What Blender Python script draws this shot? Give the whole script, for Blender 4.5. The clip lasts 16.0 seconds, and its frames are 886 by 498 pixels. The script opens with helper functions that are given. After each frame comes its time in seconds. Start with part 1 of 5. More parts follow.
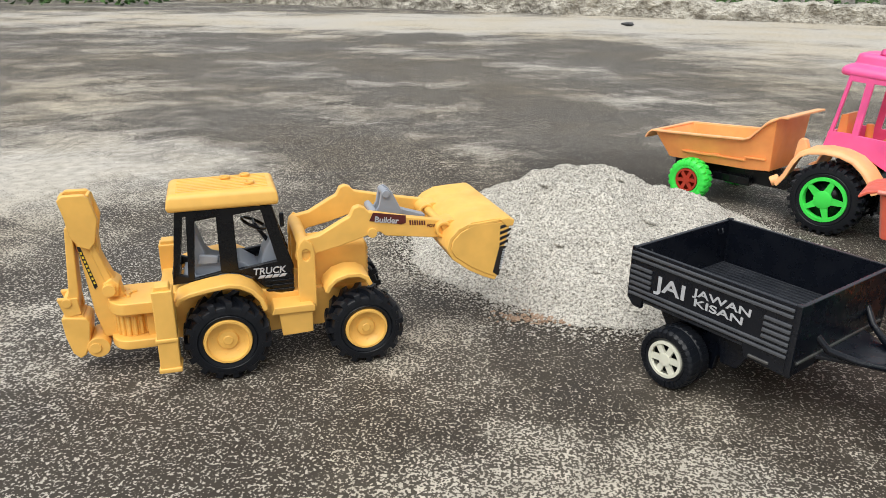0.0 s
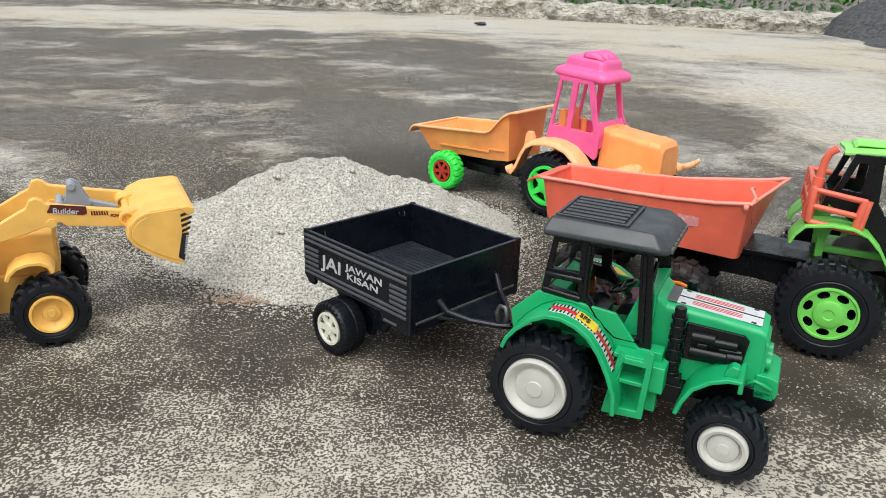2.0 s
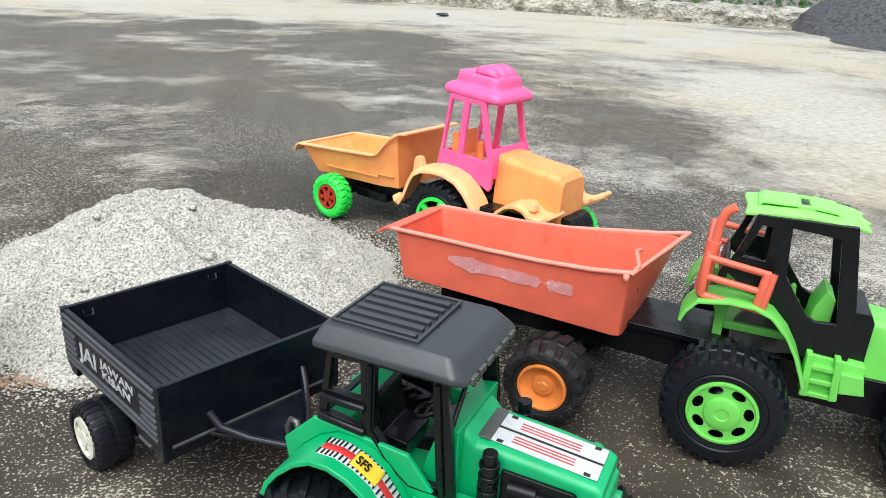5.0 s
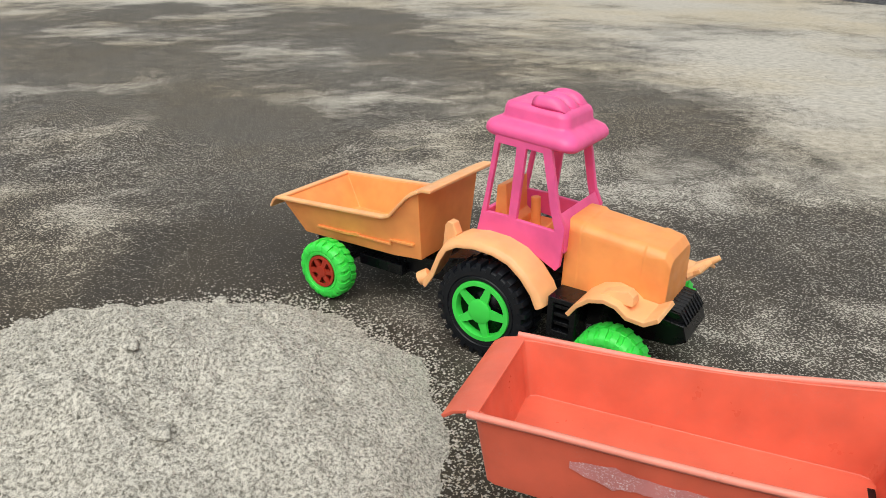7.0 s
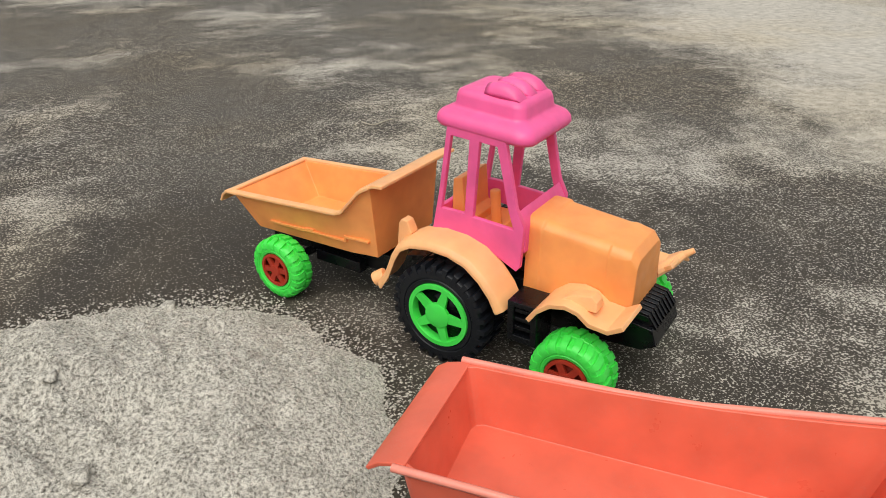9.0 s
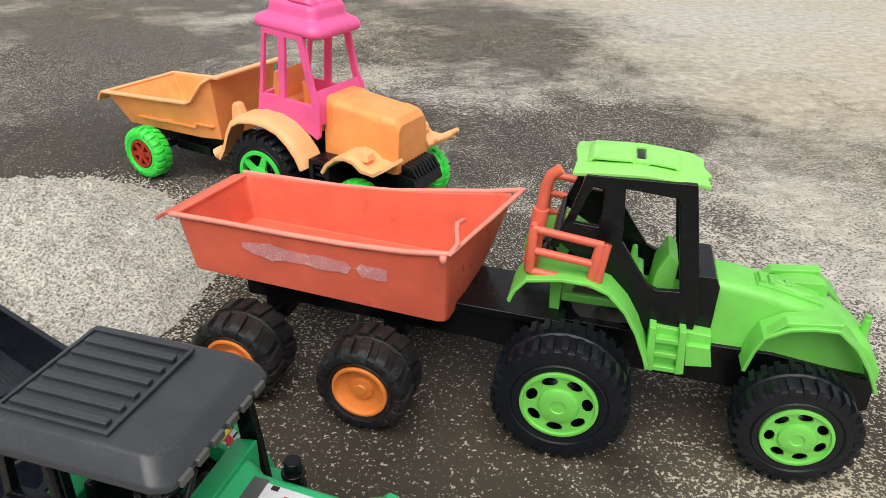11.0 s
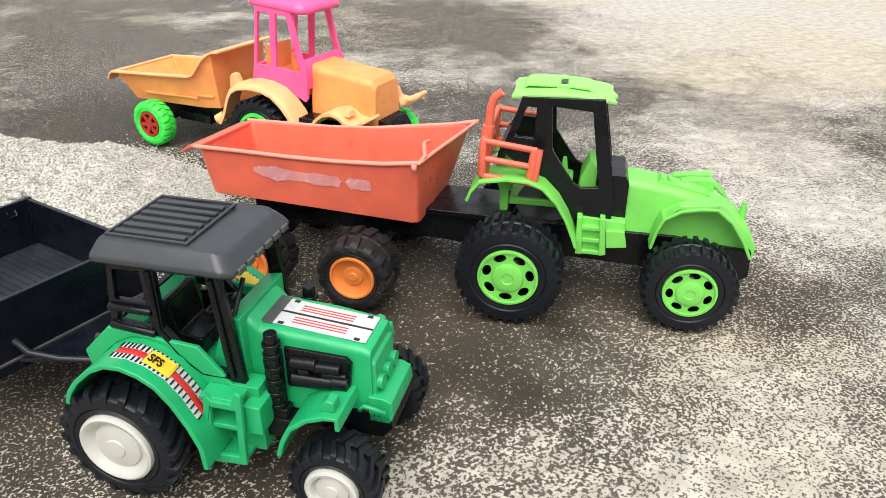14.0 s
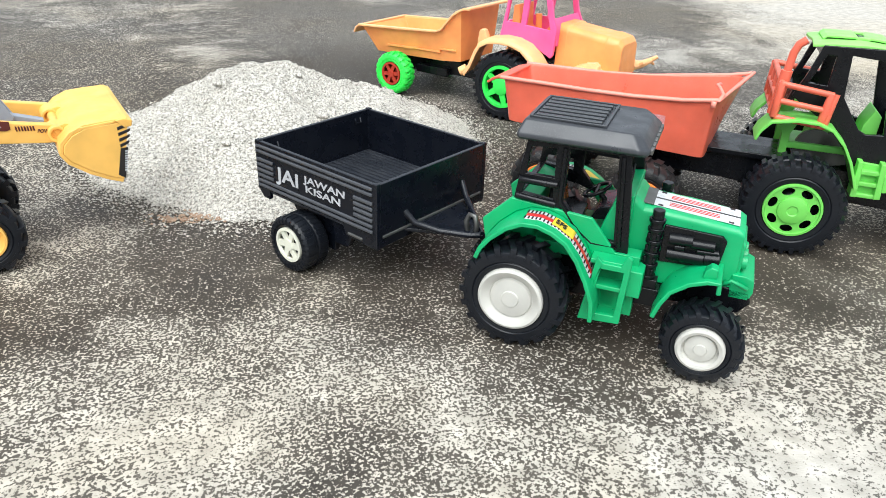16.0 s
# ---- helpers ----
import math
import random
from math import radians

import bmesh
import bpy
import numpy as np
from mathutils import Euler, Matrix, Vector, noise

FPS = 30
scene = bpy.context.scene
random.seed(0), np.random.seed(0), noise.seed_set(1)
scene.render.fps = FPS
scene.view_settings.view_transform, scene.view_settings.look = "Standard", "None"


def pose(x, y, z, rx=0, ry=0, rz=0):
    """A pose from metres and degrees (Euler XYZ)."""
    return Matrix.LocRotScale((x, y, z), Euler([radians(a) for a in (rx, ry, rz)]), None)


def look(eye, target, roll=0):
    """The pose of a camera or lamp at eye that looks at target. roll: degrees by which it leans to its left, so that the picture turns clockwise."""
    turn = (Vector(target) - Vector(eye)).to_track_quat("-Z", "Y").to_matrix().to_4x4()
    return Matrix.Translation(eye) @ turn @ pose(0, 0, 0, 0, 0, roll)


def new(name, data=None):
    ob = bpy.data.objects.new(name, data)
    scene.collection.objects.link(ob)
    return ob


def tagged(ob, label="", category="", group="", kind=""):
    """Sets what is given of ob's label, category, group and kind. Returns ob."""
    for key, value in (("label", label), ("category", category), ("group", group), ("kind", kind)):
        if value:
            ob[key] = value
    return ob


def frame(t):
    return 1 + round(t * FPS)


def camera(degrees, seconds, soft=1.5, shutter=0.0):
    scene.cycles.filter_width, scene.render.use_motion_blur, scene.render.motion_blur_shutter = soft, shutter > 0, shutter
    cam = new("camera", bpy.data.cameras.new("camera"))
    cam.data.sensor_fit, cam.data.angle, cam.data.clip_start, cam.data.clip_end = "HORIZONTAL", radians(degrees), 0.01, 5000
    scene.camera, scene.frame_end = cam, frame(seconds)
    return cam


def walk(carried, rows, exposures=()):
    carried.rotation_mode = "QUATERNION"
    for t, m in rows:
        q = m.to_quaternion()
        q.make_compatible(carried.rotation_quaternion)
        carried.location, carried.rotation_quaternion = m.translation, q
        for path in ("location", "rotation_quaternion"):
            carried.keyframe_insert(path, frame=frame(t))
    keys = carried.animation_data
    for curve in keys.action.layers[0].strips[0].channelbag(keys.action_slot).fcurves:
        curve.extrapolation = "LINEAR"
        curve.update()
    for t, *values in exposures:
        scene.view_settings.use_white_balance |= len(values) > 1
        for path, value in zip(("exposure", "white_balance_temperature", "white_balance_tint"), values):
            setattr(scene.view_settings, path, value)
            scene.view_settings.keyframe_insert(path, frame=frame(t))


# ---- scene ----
from mathutils import geometry

cam = camera(63.1, 16.0, soft=0.6)
PATH = [
    (0, (0.017, 0.022, 0.268), (-0.06, 1.894, -0.432), 0.9),
    (0.5, (0.06, -0.012, 0.279), (0.024, 1.863, -0.417), 0.7),
    (1, (0.096, -0.03, 0.284), (0.122, 1.847, -0.406), 1.1),
    (1.5, (0.144, -0.039, 0.284), (0.278, 1.832, -0.409), 1.4),
    (2, (0.179, -0.04, 0.281), (0.408, 1.82, -0.418), 2.2),
    (2.5, (0.222, -0.045, 0.274), (0.496, 1.803, -0.44), 2.7),
    (3, (0.267, -0.044, 0.273), (0.606, 1.789, -0.452), 2.7),
    (3.5, (0.311, -0.039, 0.278), (0.631, 1.792, -0.462), 2.7),
    (4, (0.327, -0.019, 0.281), (0.571, 1.822, -0.462), 2.1),
    (4.5, (0.318, 0.039, 0.281), (0.574, 1.877, -0.463), 3.5),
    (5, (0.307, 0.081, 0.3), (0.597, 1.921, -0.426), 3.1),
    (5.2, (0.3, 0.103, 0.307), (0.596, 1.943, -0.418), 2.9),
    (7.3, (0.279, 0.373, 0.319), (0.676, 2.14, -0.531), 0.3),
    (7.5, (0.289, 0.392, 0.324), (0.685, 2.143, -0.558), -0.1),
    (8, (0.313, 0.425, 0.331), (0.671, 2.169, -0.581), -1.3),
    (8.2, (0.314, 0.428, 0.331), (0.672, 2.167, -0.589), -1.2),
    (10.3, (0.368, 0.225, 0.324), (0.815, 1.95, -0.584), 1.1),
    (10.5, (0.376, 0.205, 0.323), (0.856, 1.921, -0.587), 1.6),
    (11, (0.395, 0.161, 0.313), (0.907, 1.844, -0.639), 1.4),
    (11.5, (0.43, 0.135, 0.306), (0.951, 1.802, -0.67), -0.1),
    (12, (0.456, 0.122, 0.298), (0.941, 1.795, -0.685), -1.4),
    (12.5, (0.474, 0.107, 0.296), (0.957, 1.798, -0.657), -0.5),
    (13, (0.46, 0.083, 0.297), (0.942, 1.778, -0.65), -0.3),
    (13.5, (0.426, 0.057, 0.301), (0.946, 1.744, -0.64), -0.7),
    (14, (0.36, 0.029, 0.306), (0.932, 1.703, -0.628), 0.3),
    (14.5, (0.281, -0.002, 0.304), (0.829, 1.693, -0.604), 0.6),
    (15, (0.22, -0.021, 0.296), (0.718, 1.685, -0.621), 0.8),
    (15.5, (0.166, -0.027, 0.28), (0.566, 1.691, -0.662), 0.5),
    (16, (0.165, -0.015, 0.273), (0.544, 1.715, -0.657), 2.3),
]
EXPOSURES = [(0.0, 0.32, 6450, 8), (0.5, 0.22, 6430, 8), (1.0, 0.12, 6420, 7), (1.5, 0.22, 6400, 7), (3.5, 0.60, 6050, 5), (4.5, 0.68, 6080, 5), (5.0, 0.62, 6100, 5), (8.0, -0.08, 6800, 7),
             (10.5, 0.2, 6650, 8), (11.5, 0.28, 6620, 8), (12.5, 0.42, 6700, 9), (13.5, 0.60, 6600, 9), (14.5, 0.72, 6450, 9), (16.0, 0.82, 6100, 6)]
walk(cam, [(t, look(eye, target, roll)) for t, eye, target, roll in PATH], EXPOSURES)

# ---- light: bright overcast sky ----
world = bpy.data.worlds.new("overcast")
scene.world = world
world.use_nodes = True
wn, wl = world.node_tree.nodes, world.node_tree.links
sky = wn.new("ShaderNodeTexSky")
sky.sky_type, sky.sun_disc = "NISHITA", False
sky.sun_elevation, sky.sun_rotation = radians(60), radians(-155)
sky.air_density, sky.dust_density, sky.ozone_density = 1.0, 5.0, 1.0
cloud = wn.new("ShaderNodeMixRGB")
cloud.inputs[0].default_value = 0.8
cloud.inputs[2].default_value = (5.2, 5.3, 5.5, 1)
wl.new(sky.outputs[0], cloud.inputs[1])
wl.new(cloud.outputs[0], wn["Background"].inputs[0])
wn["Background"].inputs[1].default_value = 0.1
sun = new("sun", bpy.data.lights.new("sun", "SUN"))
sun.data.energy, sun.data.angle, sun.data.color = 2.6, radians(62), (1.0, 0.98, 0.95)
sun.matrix_world = look((-0.8, -1.7, 3.2), (0, 0, 0))

# ---- materials ----
def mat(name):
    m = bpy.data.materials.new(name)
    m.use_nodes = True
    nt = m.node_tree
    return m, nt.nodes, nt.links, nt.nodes["Principled BSDF"]


def coords(n):
    return n.new("ShaderNodeTexCoord").outputs["Object"]


def noise_node(n, l, vec, scale, detail=3.0, rough=0.5):
    t = n.new("ShaderNodeTexNoise")
    t.inputs["Scale"].default_value, t.inputs["Detail"].default_value, t.inputs["Roughness"].default_value = scale, detail, rough
    l.new(vec, t.inputs["Vector"])
    return t.outputs[0]


def ramp(n, l, src, stops):
    r = n.new("ShaderNodeValToRGB")
    e = r.color_ramp.elements
    while len(e) < len(stops):
        e.new(0.5)
    for k, (p, c) in enumerate(stops):
        e[k].position, e[k].color = p, (c, c, c, 1) if isinstance(c, (int, float)) else (*c, 1)
    l.new(src, r.inputs[0])
    return r.outputs[0]


def mix(n, l, fac, a, b, kind="MIX"):
    m = n.new("ShaderNodeMixRGB")
    m.blend_type = kind
    for k, v in enumerate((fac, a, b)):
        if isinstance(v, (int, float)):
            m.inputs[k].default_value = v if k == 0 else (v, v, v, 1)
        elif isinstance(v, tuple):
            m.inputs[k].default_value = (*v, 1)
        else:
            l.new(v, m.inputs[k])
    return m.outputs[0]


def bump(n, l, src, bsdf, strength, dist):
    b = n.new("ShaderNodeBump")
    b.inputs["Strength"].default_value, b.inputs["Distance"].default_value = strength, dist
    l.new(src, b.inputs["Height"])
    l.new(b.outputs[0], bsdf.inputs["Normal"])


def plastic(name, col, rough=0.4, dust=0.12, dusty=(0.45, 0.42, 0.38), sss=0.0, gloss=0.5):
    """Moulded plastic: faint mottling, fine scuffs, specks of dust."""
    m, n, l, b = mat(name)
    c = coords(n)
    big = noise_node(n, l, c, 45, 3)
    shade = mix(n, l, ramp(n, l, big, [(0.3, 0.0), (0.7, 1.0)]), tuple(v * 0.88 for v in col), tuple(min(1, v * 1.08) for v in col))
    fine = noise_node(n, l, c, 900, 4, 0.65)
    patch = noise_node(n, l, c, 70, 4, 0.6)
    mask = mix(n, l, 1.0, ramp(n, l, fine, [(0.52, 0.0), (0.72, 1.0)]), ramp(n, l, patch, [(0.42, 0.0), (0.75, 1.0)]), "MULTIPLY")
    fac = mix(n, l, 1.0, mask, dust * 3, "MULTIPLY")
    l.new(mix(n, l, fac, shade, dusty), b.inputs["Base Color"])
    l.new(ramp(n, l, patch, [(0.3, rough - 0.08), (0.7, rough + 0.14)]), b.inputs["Roughness"])
    b.inputs["Specular IOR Level"].default_value = gloss
    if sss:
        b.inputs["Subsurface Weight"].default_value = sss
        b.inputs["Subsurface Radius"].default_value = (0.004, 0.002, 0.001)
    bump(n, l, mix(n, l, 0.7, fine, patch), b, 0.25, 0.0004)
    return m


YELLOW = plastic("yellow_plastic", (0.86, 0.49, 0.11), 0.40, 0.04)
BLACK = plastic("black_plastic", (0.004, 0.0045, 0.006), 0.24, 0.012, (0.16, 0.155, 0.15), gloss=0.32)
NAVY = plastic("blue_black_plastic", (0.0045, 0.006, 0.0105), 0.25, 0.03, (0.16, 0.16, 0.17), gloss=0.45)
DUSTY_NAVY = plastic("scuffed_blue_black_plastic", (0.020, 0.023, 0.030), 0.34, 0.14, (0.24, 0.24, 0.25), gloss=0.55)
RUBBER = plastic("black_rubber", (0.0065, 0.008, 0.0115), 0.36, 0.03, (0.2, 0.19, 0.17), gloss=0.32)
DUSTY_RUBBER = plastic("dusty_rubber", (0.013, 0.013, 0.014), 0.5, 0.24, (0.26, 0.24, 0.21), gloss=0.32)
# cab roof black: dusty wear, with the sky's sheen lifted into the base colour
WORN_SHEEN_BLACK = plastic("worn_black_plastic_sky_sheen", (0.034, 0.037, 0.043), 0.34, 0.09, (0.2, 0.2, 0.21), gloss=0.6)
GREY = plastic("grey_plastic", (0.30, 0.33, 0.38), 0.4, 0.05)
WHITE = plastic("white_plastic", (0.53, 0.52, 0.475), 0.4, 0.04)
CREAM = plastic("cream_plastic", (0.72, 0.72, 0.60), 0.4, 0.04)
GREEN = plastic("green_plastic", (0.014, 0.37, 0.13), 0.34, 0.03)
LIME = plastic("lime_plastic", (0.185, 0.62, 0.10), 0.38, 0.03, sss=0.05)
LIME_PALE = plastic("pale_lime_plastic", (0.30, 0.74, 0.16), 0.4, 0.03)
RED = plastic("red_plastic", (0.77, 0.145, 0.085), 0.34, 0.05, sss=0.05)
PALERED = plastic("stretched_pale_red_plastic", (0.86, 0.28, 0.21), 0.36, 0.12, (0.9, 0.6, 0.55), sss=0.05)
RIMORANGE = plastic("orange_rim_plastic", (0.84, 0.25, 0.05), 0.4, 0.06)
ORANGE = plastic("orange_plastic", (1.0, 0.365, 0.11), 0.36, 0.02, sss=0.12)
PEACH = plastic("peach_plastic", (1.0, 0.49, 0.22), 0.38, 0.02, sss=0.12)
PINK = plastic("pink_plastic", (0.92, 0.12, 0.35), 0.36, 0.02, sss=0.06)
NEON = plastic("neon_green_plastic", (0.06, 0.78, 0.09), 0.4, 0.04, sss=0.05)
HUBRED = plastic("red_hub_plastic", (0.42, 0.035, 0.015), 0.4, 0.05)
STICKER = plastic("white_sticker", (0.56, 0.57, 0.58), 0.3, 0.03)
SRED = plastic("red_print", (0.55, 0.03, 0.03), 0.35, 0.02)
SYELLOW = plastic("yellow_print", (0.80, 0.58, 0.04), 0.35, 0.02)
SBLACK = plastic("black_print", (0.015, 0.012, 0.012), 0.35, 0.02)
MAROON = plastic("maroon_print", (0.10, 0.015, 0.012), 0.35, 0.02)
RIBGREY = plastic("scuffed_grey_rib", (0.075, 0.08, 0.09), 0.36, 0.12, (0.3, 0.3, 0.31))
SILVER = plastic("silver_print", (0.5, 0.51, 0.53), 0.35, 0.02)
TORN = plastic("torn_sticker", (0.70, 0.26, 0.25), 0.5, 0.9, (0.9, 0.74, 0.76))
STEEL = plastic("grey_steel", (0.16, 0.16, 0.155), 0.42, 0.1)
STEEL.node_tree.nodes["Principled BSDF"].inputs["Metallic"].default_value = 0.7


def spot(n, l, vec, x, y, r0, r1):
    """A weathered patch: 1 at its middle, 0 at its rim."""
    m = n.new("ShaderNodeMapping")
    m.vector_type = "POINT"
    m.inputs["Location"].default_value = (-x / r0, -y / r1, 0)
    m.inputs["Scale"].default_value = (1 / r0, 1 / r1, 0)
    l.new(vec, m.inputs["Vector"])
    g = n.new("ShaderNodeTexGradient")
    g.gradient_type = "SPHERICAL"
    l.new(m.outputs[0], g.inputs[0])
    return g.outputs[1]


def concrete():
    m, n, l, b = mat("weathered_concrete")
    c = coords(n)
    warp = n.new("ShaderNodeVectorMath")
    warp.operation = "MULTIPLY_ADD"
    wob = n.new("ShaderNodeTexNoise")
    wob.inputs["Scale"].default_value, wob.inputs["Detail"].default_value = 5, 4
    l.new(c, wob.inputs["Vector"])
    l.new(wob.outputs[1], warp.inputs[0])
    warp.inputs[1].default_value = (0.22, 0.22, 0)
    l.new(c, warp.inputs[2])
    w = warp.outputs[0]
    # the warp shifts places by about 0.11
    total = None
    for x, y, a, d, f in ((0.32, 0.17, 0.36, 0.12, 0.5), (0.66, 0.27, 0.30, 0.17, 1.15), (1.05, 0.66, 0.34, 0.42, 0.75), (0.95, 1.22, 0.5, 0.36, 0.4), (1.72, 1.4, 0.85, 1.0, 2.3),
                          (-0.58, 1.00, 0.40, 0.36, 1.1), (-0.42, 0.56, 0.22, 0.16, 0.8), (0.45, 1.80, 0.22, 0.09, 0.55), (0.40, 1.45, 0.75, 0.42, -0.45), (2.2, 3.4, 1.8, 1.7, 1.5),
                          (-1.3, 4.9, 2.8, 1.5, 1.5), (1.6, 5.4, 3.2, 1.9, 1.7), (-0.9, 1.9, 0.7, 0.35, 0.5), (0.08, 0.28, 0.24, 0.12, 0.75), (0.2, 1.2, 0.3, 0.5, -0.3), (1.5, 2.3, 0.6, 0.4, 0.9), (0.46, 0.25, 0.16, 0.09, 0.55)):
        g = mix(n, l, 1.0, spot(n, l, w, x + 0.11, y + 0.11, a, d), f, "MULTIPLY")
        total = g if total is None else mix(n, l, 1.0, total, g, "ADD")
    stain = noise_node(n, l, w, 2.2, 6, 0.62)
    blot = noise_node(n, l, c, 14, 5, 0.6)
    level = mix(n, l, 0.5, mix(n, l, 0.35, stain, blot), mix(n, l, 0.55, total, stain), "ADD")
    pale = ramp(n, l, level, [(0.635, 0.0), (0.95, 1.0)])
    # worn grains of the surface, about 2 mm across
    g1 = noise_node(n, l, c, 520, 2.0, 0.55)
    g2 = noise_node(n, l, c, 230, 3, 0.6)
    grain = mix(n, l, 0.08, mix(n, l, 0.3, g1, g2), noise_node(n, l, c, 75, 3, 0.6))
    lift = mix(n, l, 1.0, grain, mix(n, l, 1.0, pale, 0.17, "MULTIPLY"), "ADD")
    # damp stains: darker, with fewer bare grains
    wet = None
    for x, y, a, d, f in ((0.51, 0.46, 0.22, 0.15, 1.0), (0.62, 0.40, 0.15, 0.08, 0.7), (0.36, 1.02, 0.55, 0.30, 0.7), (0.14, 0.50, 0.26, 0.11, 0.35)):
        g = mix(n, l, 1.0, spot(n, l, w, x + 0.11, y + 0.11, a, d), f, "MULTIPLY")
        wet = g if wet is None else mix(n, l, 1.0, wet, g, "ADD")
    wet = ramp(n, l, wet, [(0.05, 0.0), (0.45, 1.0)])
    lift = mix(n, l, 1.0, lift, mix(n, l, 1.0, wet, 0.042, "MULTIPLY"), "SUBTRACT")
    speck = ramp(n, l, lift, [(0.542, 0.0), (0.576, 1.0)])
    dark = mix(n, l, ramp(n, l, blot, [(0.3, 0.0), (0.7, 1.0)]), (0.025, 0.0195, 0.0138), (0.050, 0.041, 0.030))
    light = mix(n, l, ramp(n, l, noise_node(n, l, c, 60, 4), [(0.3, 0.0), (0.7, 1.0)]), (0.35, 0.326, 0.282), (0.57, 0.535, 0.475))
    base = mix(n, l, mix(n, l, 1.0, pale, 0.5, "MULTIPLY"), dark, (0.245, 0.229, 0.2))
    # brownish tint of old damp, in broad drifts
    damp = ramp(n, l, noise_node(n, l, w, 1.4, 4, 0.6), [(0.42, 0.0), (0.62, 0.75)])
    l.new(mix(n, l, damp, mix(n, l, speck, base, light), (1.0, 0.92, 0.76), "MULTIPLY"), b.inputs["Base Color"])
    l.new(ramp(n, l, blot, [(0.3, 0.62), (0.7, 0.85)]), b.inputs["Roughness"])
    bump(n, l, lift, b, 0.5, 0.0012)
    return m


def granular(name, dark, light, scale, rough=0.95):
    m, n, l, b = mat(name)
    c = coords(n)
    a = noise_node(n, l, c, scale, 3, 0.7)
    d = noise_node(n, l, c, scale * 0.12, 4, 0.6)
    col = mix(n, l, ramp(n, l, a, [(0.34, 0.0), (0.58, 1.0)]), dark, light)
    l.new(mix(n, l, ramp(n, l, d, [(0.3, 0.25), (0.65, 0.0)]), col, dark), b.inputs["Base Color"])
    b.inputs["Roughness"].default_value = rough
    bump(n, l, a, b, 0.9, 1.2 / scale)
    return m


CONCRETE = concrete()
SAND = granular("pale_sand", (0.18, 0.168, 0.142), (0.75, 0.715, 0.64), 430)
CLAY = granular("brown_clay", (0.26, 0.16, 0.10), (0.52, 0.37, 0.26), 300)
SOIL = granular("dark_gravel", (0.03, 0.031, 0.034), (0.115, 0.115, 0.12), 40)
STONE = granular("mortared_stone", (0.22, 0.20, 0.165), (0.56, 0.53, 0.46), 11)
LEAF = granular("leaf", (0.02, 0.06, 0.012), (0.07, 0.17, 0.03), 9, 0.5)
TWIG = granular("dry_twig", (0.3, 0.26, 0.2), (0.55, 0.5, 0.4), 200)

# ---- mesh tools: millimetres; x ahead, y away, z up ----
MM = 0.001


def face(bm, vs):
    try:
        return bm.faces.new(vs)
    except ValueError:
        return None


def box(bm, x0, x1, y0, y1, z0, z1):
    prism(bm, [(x0, z0), (x1, z0), (x1, z1), (x0, z1)], y0, y1)


def prism(bm, prof, y0, y1, inset=0.0):
    """A side profile (x, z) drawn out from y0 to y1."""
    a = [bm.verts.new((x, y0, z)) for x, z in prof]
    b = [bm.verts.new((x, y1, z)) for x, z in prof]
    face(bm, a)
    face(bm, b[::-1])
    k = len(prof)
    for i in range(k):
        face(bm, (a[i], b[i], b[(i + 1) % k], a[(i + 1) % k]))


def plate(bm, outer, holes, y0, y1):
    """A flat plate in the xz plane with holes through it."""
    loops = [outer, *holes]
    flat = [Vector((x, z, 0)) for lp in loops for x, z in lp]
    tris = geometry.tessellate_polygon([[Vector((x, z, 0)) for x, z in lp] for lp in loops])
    a = [bm.verts.new((v.x, y0, v.y)) for v in flat]
    b = [bm.verts.new((v.x, y1, v.y)) for v in flat]
    for t in tris:
        face(bm, [a[i] for i in t])
        face(bm, [b[i] for i in reversed(t)])
    o = 0
    for lp in loops:
        k = len(lp)
        for i in range(k):
            j = (i + 1) % k
            face(bm, (a[o + i], b[o + i], b[o + j], a[o + j]))
        o += k


def strip(bm, pts, thick, y0, y1, y0b=None):
    """A bent sheet: a line (x, z) with a thickness, drawn out in y."""
    up, dn = [], []
    for i, (x, z) in enumerate(pts):
        p, q = pts[max(0, i - 1)], pts[min(len(pts) - 1, i + 1)]
        d = math.hypot(q[0] - p[0], q[1] - p[1])
        nx, nz = -(q[1] - p[1]) / d, (q[0] - p[0]) / d
        up.append((x, z))
        dn.append((x - nx * thick, z - nz * thick))
    prism(bm, up + dn[::-1], y0, y1)


def ring(bm, c, u, v, r, n):
    return [bm.verts.new(Vector(c) + u * (math.cos(2 * math.pi * i / n) * r) + v * (math.sin(2 * math.pi * i / n) * r)) for i in range(n)]


def tube(bm, pts, r, n=8, r2=None):
    """A round bar along a line of points."""
    pts = [Vector(p) for p in pts]
    last = None
    for i, p in enumerate(pts):
        d = (pts[min(i + 1, len(pts) - 1)] - pts[max(i - 1, 0)]).normalized()
        u = d.orthogonal().normalized() if last is None else (last - d * last.dot(d)).normalized()
        last = u
        rr = r if r2 is None else r + (r2 - r) * i / (len(pts) - 1)
        now = ring(bm, p, u, d.cross(u), rr, n)
        if i:
            for k in range(n):
                face(bm, (prev[k], prev[(k + 1) % n], now[(k + 1) % n], now[k]))
        else:
            face(bm, now[::-1])
        prev = now
    face(bm, prev)


